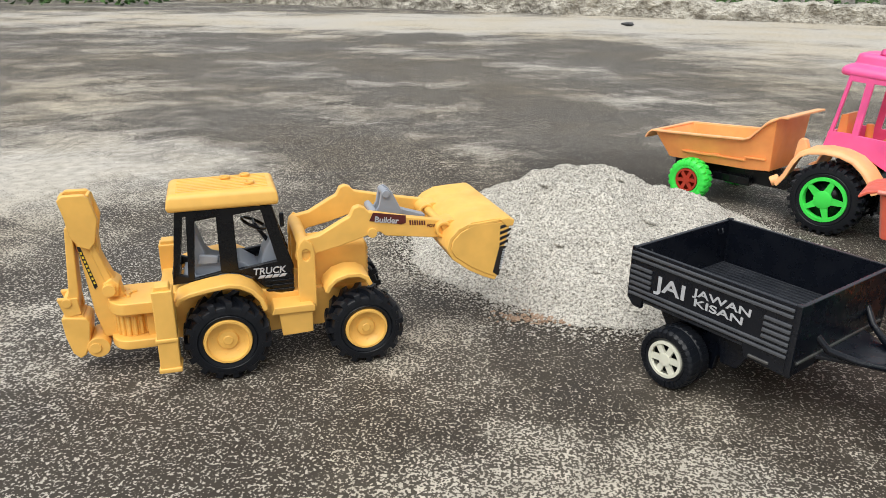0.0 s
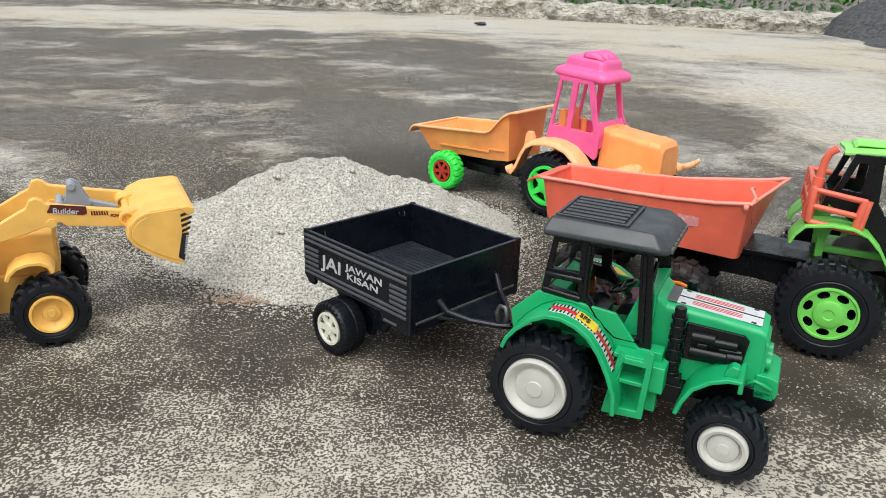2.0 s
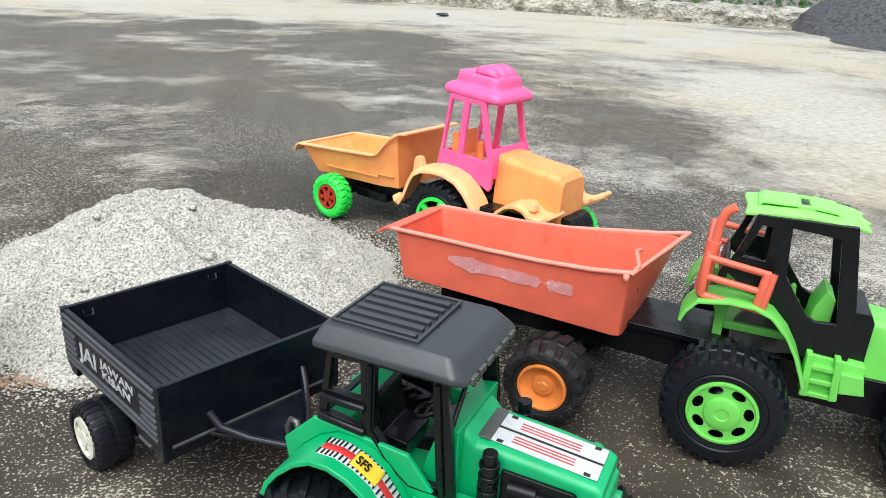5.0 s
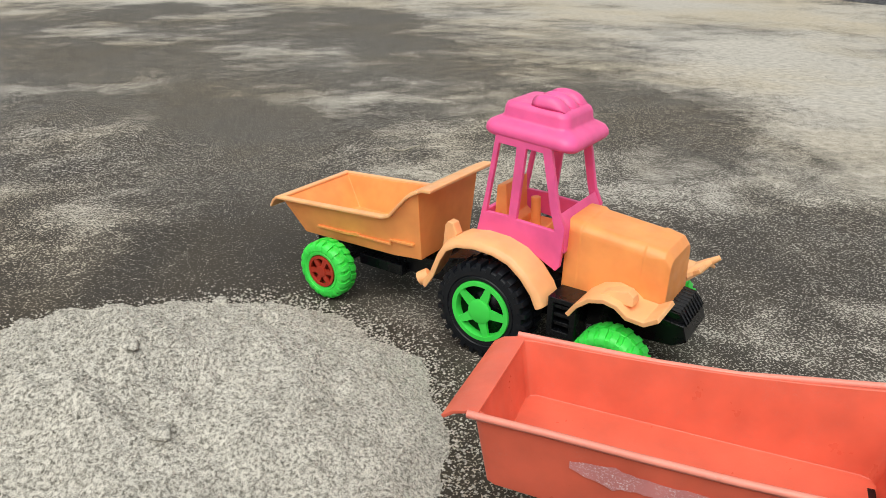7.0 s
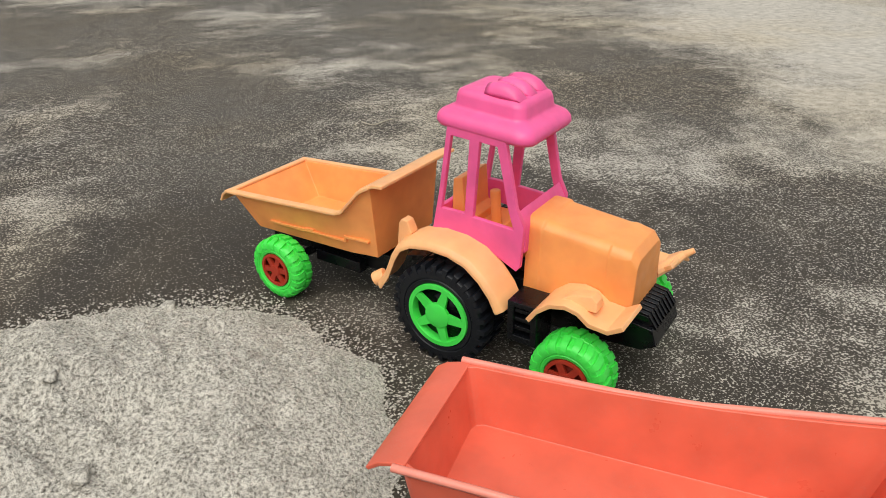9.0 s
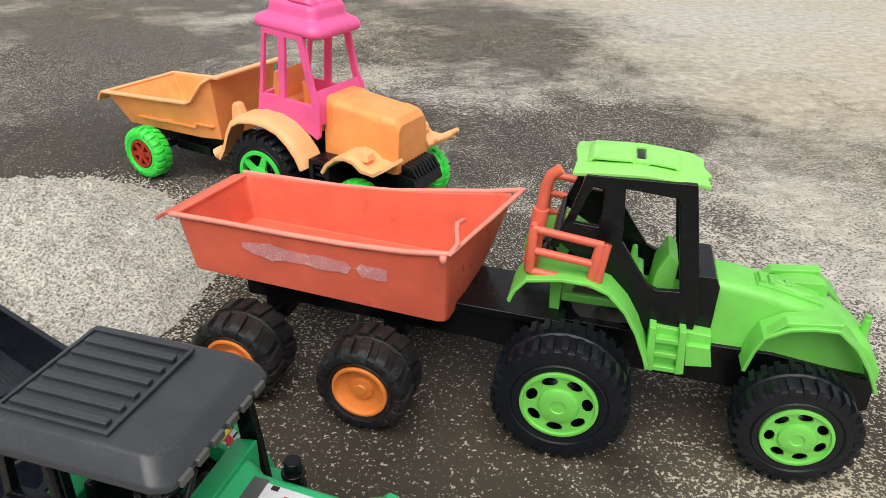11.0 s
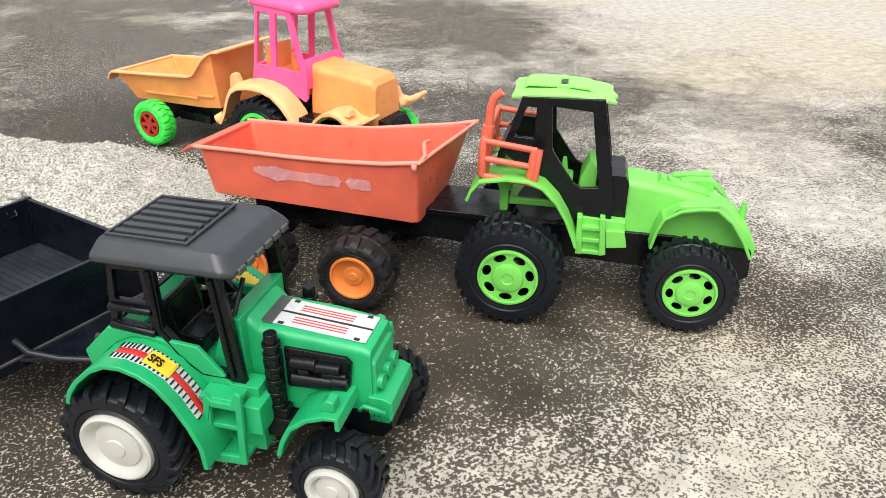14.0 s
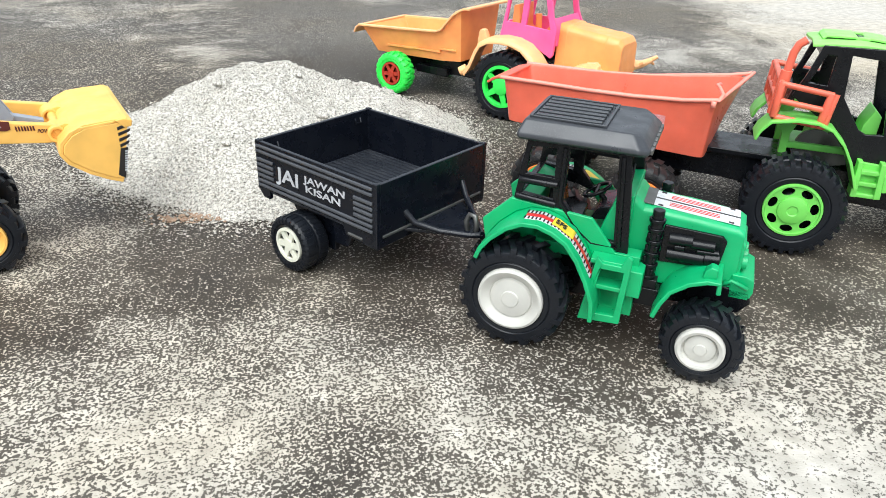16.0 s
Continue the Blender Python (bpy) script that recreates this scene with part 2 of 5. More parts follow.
def revolve(bm, prof, n=40, cx=0.0, cz=0.0):
    """A profile of (radius, y) turned round the y axis."""
    rows = []
    for r, y in prof:
        rows.append([bm.verts.new((cx + math.cos(2 * math.pi * i / n) * r, y, cz + math.sin(2 * math.pi * i / n) * r)) for i in range(n)] if r > 1e-6 else [bm.verts.new((cx, y, cz))])
    for a, b in zip(rows, rows[1:]):
        for i in range(n):
            j = (i + 1) % n
            if len(a) == 1:
                face(bm, (a[0], b[j], b[i]))
            elif len(b) == 1:
                face(bm, (a[i], a[j], b[0]))
            else:
                face(bm, (a[i], a[j], b[j], b[i]))


def loft(bm, secs):
    """A closed body through rings of equal length."""
    rows = [[bm.verts.new(p) for p in s] for s in secs]
    for a, b in zip(rows, rows[1:]):
        k = len(a)
        for i in range(k):
            face(bm, (a[i], a[(i + 1) % k], b[(i + 1) % k], b[i]))
    face(bm, rows[0][::-1])
    face(bm, rows[-1])


def section(x, y0, y1, z0, z1, r, top=1.0):
    """A cross-section at x, its upper corners rounded by r, and narrowed to top."""
    c, h = (y0 + y1) / 2, (y1 - y0) / 2
    t = h * top
    out = [(x, y0, z0), (x, y1, z0)]
    for k in range(4):
        a = math.pi / 2 * k / 3
        out.append((x, c + t - r + r * math.cos(a), z1 - r + r * math.sin(a)))
    for k in range(4):
        a = math.pi / 2 * (1 + k / 3)
        out.append((x, c - t + r + r * math.cos(a), z1 - r + r * math.sin(a)))
    return out


def circle(r, n=28, cx=0.0, cz=0.0, sq=1.0, turn=0.0):
    out = []
    for i in range(n):
        a = 2 * math.pi * i / n
        x, z = r * math.cos(a), r * sq * math.sin(a)
        out.append((cx + x * math.cos(turn) - z * math.sin(turn), cz + x * math.sin(turn) + z * math.cos(turn)))
    return out


def part(name, bm, material, parent=None, label="", bevel=0.5, smooth=True, at=None):
    """Links a bmesh in millimetres as one mesh object under its thing."""
    bmesh.ops.recalc_face_normals(bm, faces=bm.faces)
    me = bpy.data.meshes.new(name)
    bmesh.ops.scale(bm, vec=(MM, MM, MM), verts=bm.verts)
    bm.to_mesh(me)
    bm.free()
    me.materials.append(material)
    ob = new(name, me)
    if smooth:
        me.polygons.foreach_set("use_smooth", [True] * len(me.polygons))
    if bevel:
        b = ob.modifiers.new("edges", "BEVEL")
        b.width, b.segments, b.limit_method, b.angle_limit = bevel * MM, 2, "ANGLE", radians(34)
    if smooth:
        w = ob.modifiers.new("normals", "WEIGHTED_NORMAL")
        w.weight, w.keep_sharp = 80, False
    if parent:
        ob.parent = parent
    if at is not None:
        ob.matrix_basis = at
    if label:
        ob["label"] = label
    return ob


def thing(name, m, label, category, group=""):
    e = new(name)
    e.empty_display_size = 0.02
    e.matrix_world = m
    return tagged(e, label, category, group)


def lettering(name, words, size, material, parent, at, label="", shear=0.0, squash=1.0):
    """Raised printed letters, in the built-in font, in the xz plane, facing the near side."""
    cu = bpy.data.curves.new(name, "FONT")
    cu.body, cu.size, cu.extrude, cu.shear = words, size * MM, 0.15 * MM, shear
    cu.offset = 0.018 * size * MM
    tmp = bpy.data.objects.new(name, cu)
    me = bpy.data.meshes.new_from_object(tmp)
    bpy.data.objects.remove(tmp)
    me.materials.clear()
    me.materials.append(material)
    ob = new(name, me)
    ob.parent = parent
    ob.matrix_basis = at @ Matrix.Diagonal((squash, 1, 1, 1))
    if label:
        ob["label"] = label
    return ob


def on_side(x, y, z, turn=0.0):
    """The pose of lettering on a near side: x, y, z in millimetres, turned up by degrees."""
    return Matrix.Translation((x * MM, y * MM, z * MM)) @ Euler((radians(90), 0, 0)).to_matrix().to_4x4() @ Matrix.Rotation(radians(turn), 4, "Z")


# ---- wheels ----
def tyre_bm(r, w, rim, lug_h):
    bm = bmesh.new()
    q = r - lug_h
    revolve(bm, [(rim, w - 1), (rim, 2), (rim + 1, 0.6), (rim + 0.30 * (q - rim), 0), (rim + 0.36 * (q - rim), 0.7), (rim + 0.42 * (q - rim), 0), (q - 2.2, 0.1), (q - 1.0, 0.5), (q - 0.2, 1.8), (q, 4), (q + 0.2, w / 2 - 2), (q - 0.8, w / 2 - 1), (q - 0.8, w / 2 + 1), (q + 0.2, w / 2 + 2), (q, w - 4), (q - 0.2, w - 1.8), (q - 1.0, w - 0.5), (q - 2.2, w - 0.1),
                 (rim + 0.35 * (q - rim), w), (rim + 1, w - 0.6), (rim, w - 1)], 56)
    return bm


def tread_bm(r, w, lugs, lug_h, style):
    bm = bmesh.new()
    q = r - lug_h
    for side in (0, 1):
        for k in range(lugs):
            a = 2 * math.pi * (k + 0.5 * side) / lugs
            half = {"chevron": 0.30, "block": 0.26, "rib": 0.34}[style] * 2 * math.pi / lugs
            lean = {"chevron": 0.55, "block": 0.0, "rib": 0.25}[style] * 2 * math.pi / lugs
            # the lug runs from the shoulder to the middle of the tread
            ends = []
            shape = {"chevron": ((-0.25, 0.0, q - 3.2, q - 1.2), (0.7, 0.0, q - 3.2, r - 0.9), (2.6, 0.1, q - 1.2, r), (w * 0.52, 1.0, q - 1.2, r - 0.3)),
                     "block": ((-0.35, 0.0, q - 3.4, q - 0.9), (0.5, 0.0, q - 3.4, r - 0.6), (1.6, 0.0, q - 1.2, r), (w * 0.40, 0.0, q - 1.2, r)),
                     "rib": ((-0.5, 0.0, q - 5.0, q - 1.6), (1.6, 0.0, q - 5.0, q + 0.6 * lug_h), (4.6, 0.1, q - 1.2, r), (w * 0.44, 0.8, q - 1.2, r))}[style]
            for y, da, lo, hi in shape:
                yy = y if not side else w - y
                an = a + lean * da
                hb = half * (1.0 if style != "chevron" else 0.75)
                ends.append([(math.cos(an - hb) * lo, yy, math.sin(an - hb) * lo), (math.cos(an + hb) * lo, yy, math.sin(an + hb) * lo),
                             (math.cos(an + hb * 0.8) * hi, yy, math.sin(an + hb * 0.8) * hi), (math.cos(an - hb * 0.8) * hi, yy, math.sin(an - hb * 0.8) * hi)])
            loft(bm, ends)
    return bm


def rim_bm(rim, w, style):
    bm = bmesh.new()
    if style == "dish":
        revolve(bm, [(rim, w * 0.6), (rim + 0.4, 1.0), (rim - 0.2, -0.4), (rim - 1.6, -0.4), (rim - 2.4, 2.0), (rim * 0.55, 5.0), (rim * 0.45, 5.0), (rim * 0.40, 3.4), (rim * 0.22, 3.0), (rim * 0.18, 2.2), (0, 2.2)], 44)
        for k in range(8):
            a = 2 * math.pi * k / 8
            revolve(bm, [(0.8, 5.0), (0.7, 3.6), (0, 3.5)], 8, math.cos(a) * rim * 0.68, math.sin(a) * rim * 0.68)
    elif style == "dome":
        revolve(bm, [(rim, w * 0.6), (rim + 0.3, 1.0), (rim, -1.2), (rim - 1.5, -2.0), (rim - 3.4, -1.4), (rim * 0.70, 1.8), (rim * 0.66, 2.2), (rim * 0.62, 0.9), (rim * 0.45, 0.0), (rim * 0.28, -0.3), (rim * 0.25, -1.1), (0, -1.5)], 48)
    elif style == "oval":
        revolve(bm, [(rim, w * 0.6), (rim + 0.3, 0.5), (rim, -0.6), (rim - 1.6, -0.8), (rim - 2.4, 1.2)], 48)
        holes = [circle(rim * 0.22, 14, math.cos(a) * rim * 0.73, math.sin(a) * rim * 0.73, 0.66, a + math.pi / 2) for a in [2 * math.pi * (k + 0.3) / 7 for k in range(7)]]
        plate(bm, circle(rim - 1.5, 40), holes, 0.6, 2.2)
        revolve(bm, [(rim * 0.52, 0.7), (rim * 0.50, -1.2), (rim * 0.44, -1.8), (rim * 0.2, -2.0), (rim * 0.17, -1.4), (0, -1.6)], 36)
    elif style == "spoke":
        revolve(bm, [(rim, w * 0.6), (rim + 0.3, 0.5), (rim, -0.5), (rim * 0.86, -0.6), (rim * 0.83, 1.4), (rim * 0.84, w * 0.4)], 44)
        for k in range(5):
            a = 2 * math.pi * (k + 0.22) / 5
            ca, sa = math.cos(a), math.sin(a)
            pts = [(rim * 0.25, -rim * 0.17), (rim * 0.87, -rim * 0.10), (rim * 0.87, rim * 0.10), (rim * 0.25, rim * 0.17)]
            prism(bm, [(u * ca - v * sa, u * sa + v * ca) for u, v in pts], -0.2, 2.2)
        revolve(bm, [(rim * 0.40, 2.0), (rim * 0.40, -0.6), (rim * 0.34, -1.3), (0, -1.5)], 28)
    elif style == "star":
        revolve(bm, [(rim, w * 0.6), (rim, -0.3), (rim * 0.84, -0.4), (rim * 0.82, 1.6)], 32)
        for k in range(6):
            a = 2 * math.pi * (k + 0.1) / 6
            ca, sa = math.cos(a), math.sin(a)
            pts = [(rim * 0.1, -rim * 0.15), (rim * 0.85, -rim * 0.16), (rim * 0.85, rim * 0.16), (rim * 0.1, rim * 0.15)]
            prism(bm, [(u * ca - v * sa, u * sa + v * ca) for u, v in pts], 0.2, 2.4)
        revolve(bm, [(rim * 0.36, 2.2), (rim * 0.34, -0.4), (0, -0.8)], 20)
    return bm


def wheels(parent, places, r, w, rim, tyre_mat, rim_mat, style, lugs=18, lug_h=2.0, tread="chevron", tyre_label="", rim_label="", core=BLACK):
    """Wheels of one size: places are (x, outer y, turn), turn 0 on the near side and 1 on the far side."""
    first = None
    for x, y, far, roll in places:
        at = Matrix.Translation((x * MM, y * MM, r * MM)) @ Matrix.Rotation(math.pi * far, 4, "Z") @ Matrix.Rotation(roll, 4, "Y")
        if first is None:
            bm = bmesh.new()
            revolve(bm, [(0, 6.2), (rim - 0.8, 6.2), (rim - 0.8, w - 2), (0, w - 2)], 28)
            revolve(bm, [(0, w - 4), (3, w - 4), (3, w + 6), (0, w + 6)], 14)
            hub = part("wheel", bm, core, parent, "", 0, at=at)
            t = part("tyre", tyre_bm(r, w, rim, lug_h), tyre_mat, hub, tyre_label, 0)
            m = part("rim", rim_bm(rim, w, style), rim_mat, hub, rim_label, 0)
            g = tagged(part("tread", tread_bm(r, w, lugs, lug_h, tread), tyre_mat, hub, "", 0), kind="stuff")
            for o in (t, m, g):
                for md in list(o.modifiers):
                    o.modifiers.remove(md)
                o.data.set_sharp_from_angle(angle=radians(38))
            first = (hub, t, m, g)
        else:
            hub = new("wheel", first[0].data)
            hub.parent, hub.matrix_basis = parent, at
            for src in first[1:]:
                o = new(src.name.split(".")[0], src.data)
                o.parent = hub
                for key in ("label", "kind"):
                    if key in src:
                        o[key] = src[key]


def both(y0, y1, cy):
    """The near span in y and its mirror image beyond the middle plane."""
    return ((y0, y1), (2 * cy - y1, 2 * cy - y0))


def place(x, y, yaw):
    return Matrix.Translation((x, y, 0)) @ Matrix.Rotation(radians(yaw), 4, "Z")


# ---- yellow backhoe loader ----
def backhoe_loader():
    v = thing("toy_backhoe_loader", place(-0.149, 0.461, 20), "yellow plastic toy backhoe loader with black cab and raised bucket", "toy digger")
    cy = 47.0
    bm = bmesh.new()
    prism(bm, [(-42, 26), (20, 22), (104, 24), (105, 50), (62, 54), (40, 52), (28, 56), (-42, 62)], 25, 69)
    part("chassis", bm, YELLOW, v, bevel=1.2)
    bm = bmesh.new()
    loft(bm, [section(62, 31, 63, 48, 84, 4), section(90, 31, 63, 48, 86, 4), section(104, 32, 62, 48, 84, 4), section(106, 34, 60, 50, 80, 3)])
    part("hood", bm, YELLOW, v, bevel=0.8)
    bm = bmesh.new()
    for k in range(7):
        box(bm, 104.5, 106.8, 36, 58, 54 + 3.6 * k, 56 + 3.6 * k)
    part("grille", bm, YELLOW, v, bevel=0.4)
    rear_arc = [(-33, 60), (-30, 64.5), (-22, 67.5), (-9, 70), (4, 71.5), (12, 70), (20, 65.5), (26, 58), (29, 49)]
    front_arc = [(69, 57), (71, 62), (77, 67.5), (86, 70), (95, 69.5), (101, 66), (104, 60)]
    for a, b in both(2, 26, cy):
        bm = bmesh.new()
        strip(bm, rear_arc, 3.5, a + 2, b - 1)
        part("rear_fender", bm, YELLOW, v, bevel=1.0)
        bm = bmesh.new()
        strip(bm, front_arc, 3.5, a + 3, b + 3 if a < cy else b - 3)
        part("front_fender", bm, YELLOW, v, bevel=0.9)
    for a, b in both(7, 27, cy):
        bm = bmesh.new()
        prism(bm, [(38, 25), (60, 26), (60, 44), (36, 44)], a + 2, b - 1)
        prism(bm, [(31, 43), (62, 43), (62, 47), (60, 48.5), (33, 48.5)], a, b)
        part("step_box", bm, YELLOW, v, bevel=0.7)
    # cab
    outer = [(-33, 66), (-20, 67), (0, 71), (8, 71), (20, 67), (28, 58), (49, 51), (50, 73), (44, 92), (37, 119), (-27, 119)]
    wins = [[(-28, 73), (-22.5, 115), (-20, 115), (-22.5, 71)], [(-18.5, 69), (-14.5, 111), (-0.5, 113), (-0.5, 72.5)], [(11.5, 73), (11, 113.5), (29.5, 116), (38.5, 77)]]
    for a, b in both(25.5, 29.5, cy):
        bm = bmesh.new()
        plate(bm, outer, wins, a, b)
        part("cab_side", bm, BLACK, v, bevel=0.6)
    bm = bmesh.new()
    prism(bm, [(44, 60), (49.5, 60), (49, 74), (45, 76)], 29, 65)
    part("cab_front", bm, BLACK, v, bevel=0.5)
    for x0, x1, z0, z1 in ((33, 37.5, 114, 119), (-27, -23, 114, 119), (-33, -28, 66, 74)):
        bm = bmesh.new()
        box(bm, x0, x1, 29, 65, z0, z1)
        part("cab_beam", bm, BLACK, v, bevel=0.5)
    for z in (54, 57.5, 61):
        bm = bmesh.new()
        prism(bm, [(30 + (64 - z) * 0.1, z), (49.5, z), (49.5, z + 1.6), (29, z + 1.6)], 24.6, 26)
        part("door_ridge", bm, BLACK, v, bevel=0.3)
    bm = bmesh.new()
    box(bm, -26, 44, 30, 64, 64, 68)
    part("cab_floor", bm, GREY, v, bevel=0.4)
    bm = bmesh.new()
    prism(bm, [(-18, 67), (0, 67), (0, 77), (-6, 79), (-10, 83), (-16, 103), (-19, 103), (-20, 78)], 36, 58)
    prism(bm, [(-16, 76), (-2, 76), (-1, 82), (-14, 84)], 33, 36)
    part("seat", bm, GREY, v, bevel=1.2)
    bm = bmesh.new()
    prism(bm, [(26, 67), (42, 67), (41, 88), (36, 92), (30, 80)], 35, 59)
    prism(bm, [(8, 67), (26, 67), (24, 70), (14, 77), (9, 76)], 32, 62)
    part("dashboard", bm, GREY, v, bevel=1.0)
    bm = bmesh.new()
    c0 = Vector((25, 47, 100))
    t0, u0 = Vector((0.45, 0, 0.9)).normalized(), Vector((0, 1, 0))
    w0 = t0.cross(u0)
    tube(bm, [c0 + u0 * (9 * math.cos(a)) + w0 * (9 * math.sin(a)) for a in [2 * math.pi * k / 24 for k in range(25)]], 1.2, 8)
    tube(bm, [c0 - u0 * 9, c0 + u0 * 9], 1.1, 6)
    tube(bm, [c0, (34, 47, 86)], 1.6, 8)
    part("steering_wheel", bm, BLACK, v, bevel=0)
    bm = bmesh.new()
    loft(bm, [[(x, y, z) for x, y, z in row] for row in (
        [(-31, 24, 118.5), (41, 24, 119.5), (41, 71, 119.5), (-31, 71, 118.5)], [(-32, 22.5, 121.5), (42.5, 22.5, 122.5), (42.5, 72.5, 122.5), (-32, 72.5, 121.5)],
        [(-31, 24, 128.5), (41.5, 24, 129.5), (41.5, 71, 129.5), (-31, 71, 128.5)], [(-28, 27, 130.8), (39, 27, 131.8), (39, 68, 131.8), (-28, 68, 130.8)])])
    roof = part("roof", bm, YELLOW, v, bevel=1.4)
    for k in range(9):
        bm = bmesh.new()
        y = 30.5 + 4.1 * k
        prism(bm, [(-25, 130.3), (36, 131.3), (36, 132.4), (-25, 131.4)], y, y + 2.0)
        part("rib", bm, YELLOW, roof, bevel=0.3)
    for x, y in ((24, 38), (22, 60), (8, 56)):
        bm = bmesh.new()
        revolve(bm, [(2.4, 0), (3.6, 0), (3.6, 1.6), (2.4, 1.6), (2.4, 0)], 18)
        part("ring", bm, YELLOW, roof, bevel=0, at=Matrix.Translation((x * MM, y * MM, 132.4 * MM)) @ Matrix.Rotation(radians(90), 4, "X"))
    bm = bmesh.new()
    tube(bm, [(43, 20, 112), (43, 24, 112)], 1.0, 6)
    prism(bm, [(41.5, 105), (44.5, 105), (44.5, 115), (41.5, 115)], 17.5, 20)
    part("mirror", bm, BLACK, v, bevel=0.4)
    # front arms
    prof = [(51, 80), (52, 90), (58, 95), (68, 97), (84, 106), (90, 109), (93, 115), (97, 116.5), (101, 115), (104, 111.5), (130, 106), (158, 101), (166, 98), (167, 92), (162, 87.5), (152, 88), (116, 92.5), (112, 96), (106, 95), (100, 93), (84, 88), (66, 84), (58, 78)]
    for a, b in both(15, 22, cy):
        bm = bmesh.new()
        prism(bm, prof, a, b)
        part("loader_arm", bm, YELLOW, v, bevel=0.9)
        bm = bmesh.new()
        rim = [(-3 + 60, 96), (54, 93), (52, 88), (51, 55), (52, 46), (64, 43), (64, 86), (62.5, 92)]
        plate(bm, rim, [circle(3, 14, 58, 84, 1.5)], a - 2 if a < cy else b - 1, a + 1 if a < cy else b + 2)
        prism(bm, [(53, 46), (63, 45), (63, 80), (53, 80)], a + 1 if a < cy else a, b if a < cy else b - 1)
        part("arm_post", bm, YELLOW, v, bevel=0.7)
        bm = bmesh.new()
        revolve(bm, [(0, a - 1.5), (3.6, a - 1.5), (3.6, b + 1.5), (0, b + 1.5)], 18, 106, 96)
        part("pin", bm, YELLOW, v, bevel=0.3)
    bm = bmesh.new()
    tube(bm, [(57, 14, 90), (57, 80, 90)], 4.6, 16)
    part("cross_tube", bm, YELLOW, v, bevel=0.5)
    bm = bmesh.new()
    tube(bm, [(160, 22, 96), (160, 72, 96)], 3.2, 12)
    part("bucket_shaft", bm, YELLOW, v, bevel=0.3)
    for y0 in (40, 51):
        bm = bmesh.new()
        prism(bm, [(112, 100), (118, 99), (133, 97), (135, 102), (127, 118), (123, 121), (119, 119), (117, 108)], y0, y0 + 3)
        part("bell_crank", bm, GREY, v, "grey plastic linkage plate", bevel=0.6)
    bm = bmesh.new()
    tube(bm, [(112, 34, 104), (112, 60, 104)], 3.0, 12)
    tube(bm, [(122, 38, 117), (122, 56, 117)], 3.0, 12)
    prism(bm, [(130, 99), (152, 93), (154, 97), (132, 104)], 43, 51)
    part("tilt_ram", bm, GREY, v, "grey plastic ram", bevel=0.5)
    # bucket
    back = [(205, 103), (190, 102.6), (176, 101.5), (167, 97.5), (161, 91.5), (159.5, 85), (163, 79), (175, 70), (187, 63.5), (196, 60)]
    bm = bmesh.new()
    strip(bm, back[::-1], -3.0, -5, 94)
    bucket = part("bucket", bm, YELLOW, v, "yellow loader bucket with striped edge", bevel=0.6)
    for a, b in ((-5.6, -2.6), (91.6, 94.6)):
        bm = bmesh.new()
        prism(bm, back, a, b)
        part("bucket_end", bm, YELLOW, bucket, bevel=0.5)
    bm = bmesh.new()
    prism(bm, [(202, 99), (207, 99.5), (208, 104), (202, 106), (196, 105)], -6.2, 95)
    part("bucket_lip", bm, YELLOW, bucket, bevel=0.7)
    for pts, y0, y1 in (([(172, 100), (196, 103), (196, 105), (173, 103)], -5.5, -1.5), ([(172, 100), (196, 103), (196, 105), (173, 103)], 90, 94), ([(186, 101), (189, 101), (189, 104.6), (186, 104.4)], -2, 91)):
        bm = bmesh.new()
        prism(bm, pts, y0, y1)
        part("bucket_ridge", bm, YELLOW, bucket, bevel=0.5)
    for y in (20, 66):
        bm = bmesh.new()
        prism(bm, [(156, 99.5), (161, 89), (168, 92), (172, 100), (165, 102)], y - 8, y + 8)
        revolve(bm, [(0, y - 7), (3.9, y - 7), (3.9, y - 10), (6.2, y - 10), (6.2, y + 9), (0, y + 9)], 24, 159, 95)
        part("bucket_lug", bm, YELLOW, bucket, bevel=0.6)
    bm = bmesh.new()
    prism(bm, [(192.5, 64), (197, 60.6), (202.2, 84), (197, 84)], -5.9, -5.3)
    part("edge_label", bm, SBLACK, bucket, "black edge label with small pale print", bevel=0)
    for k in range(9):
        bm = bmesh.new()
        z = 66.5 + 1.8 * k
        prism(bm, [(197.2 + (z - 66) * 0.16, z), (199.3 + (z - 66) * 0.16, z), (199.4 + (z - 66) * 0.16, z + 1.0), (197.3 + (z - 66) * 0.16, z + 1.0)], -6.1, -5.8)
        part("print_bar", bm, SILVER, bucket, bevel=0)
    for k in range(4):
        z = 86 + 4.4 * k
        bm = bmesh.new()
        prism(bm, [(197, z - 1.6), (203.4 + k * 0.9, z + 1.2), (203.8 + k * 0.9, z + 3.2), (197, z + 0.8)], -5.9, -5.3)
        part("stripe", bm, SBLACK, bucket, bevel=0)
    # arm labels
    bm = bmesh.new()
    prism(bm, [(104, 105), (107, 111), (131, 107), (131, 101.5), (128, 100.5)], 14.5, 15.1)
    part("label_plate", bm, MAROON, v, "dark maroon label with silver word", bevel=0)
    lettering("label_word", "Builder", 6.2, SILVER, v, on_side(107.5, 14.4, 104.0, -8))
    for k in range(7):
        bm = bmesh.new()
        x = 134 + 1.8 * k
        prism(bm, [(x, 99.6 - 0.15 * k), (x + 1.1, 99.5 - 0.15 * k), (x + 0.8, 103 - 0.2 * k), (x - 0.3, 103.1 - 0.2 * k)], 14.6, 15.1)
        part("label_stripe", bm, MAROON, v, bevel=0)
    lettering("label_word", "POWER", 3.6, MAROON, v, on_side(146.8, 14.6, 96.9, -7), shear=0.2, squash=0.85)
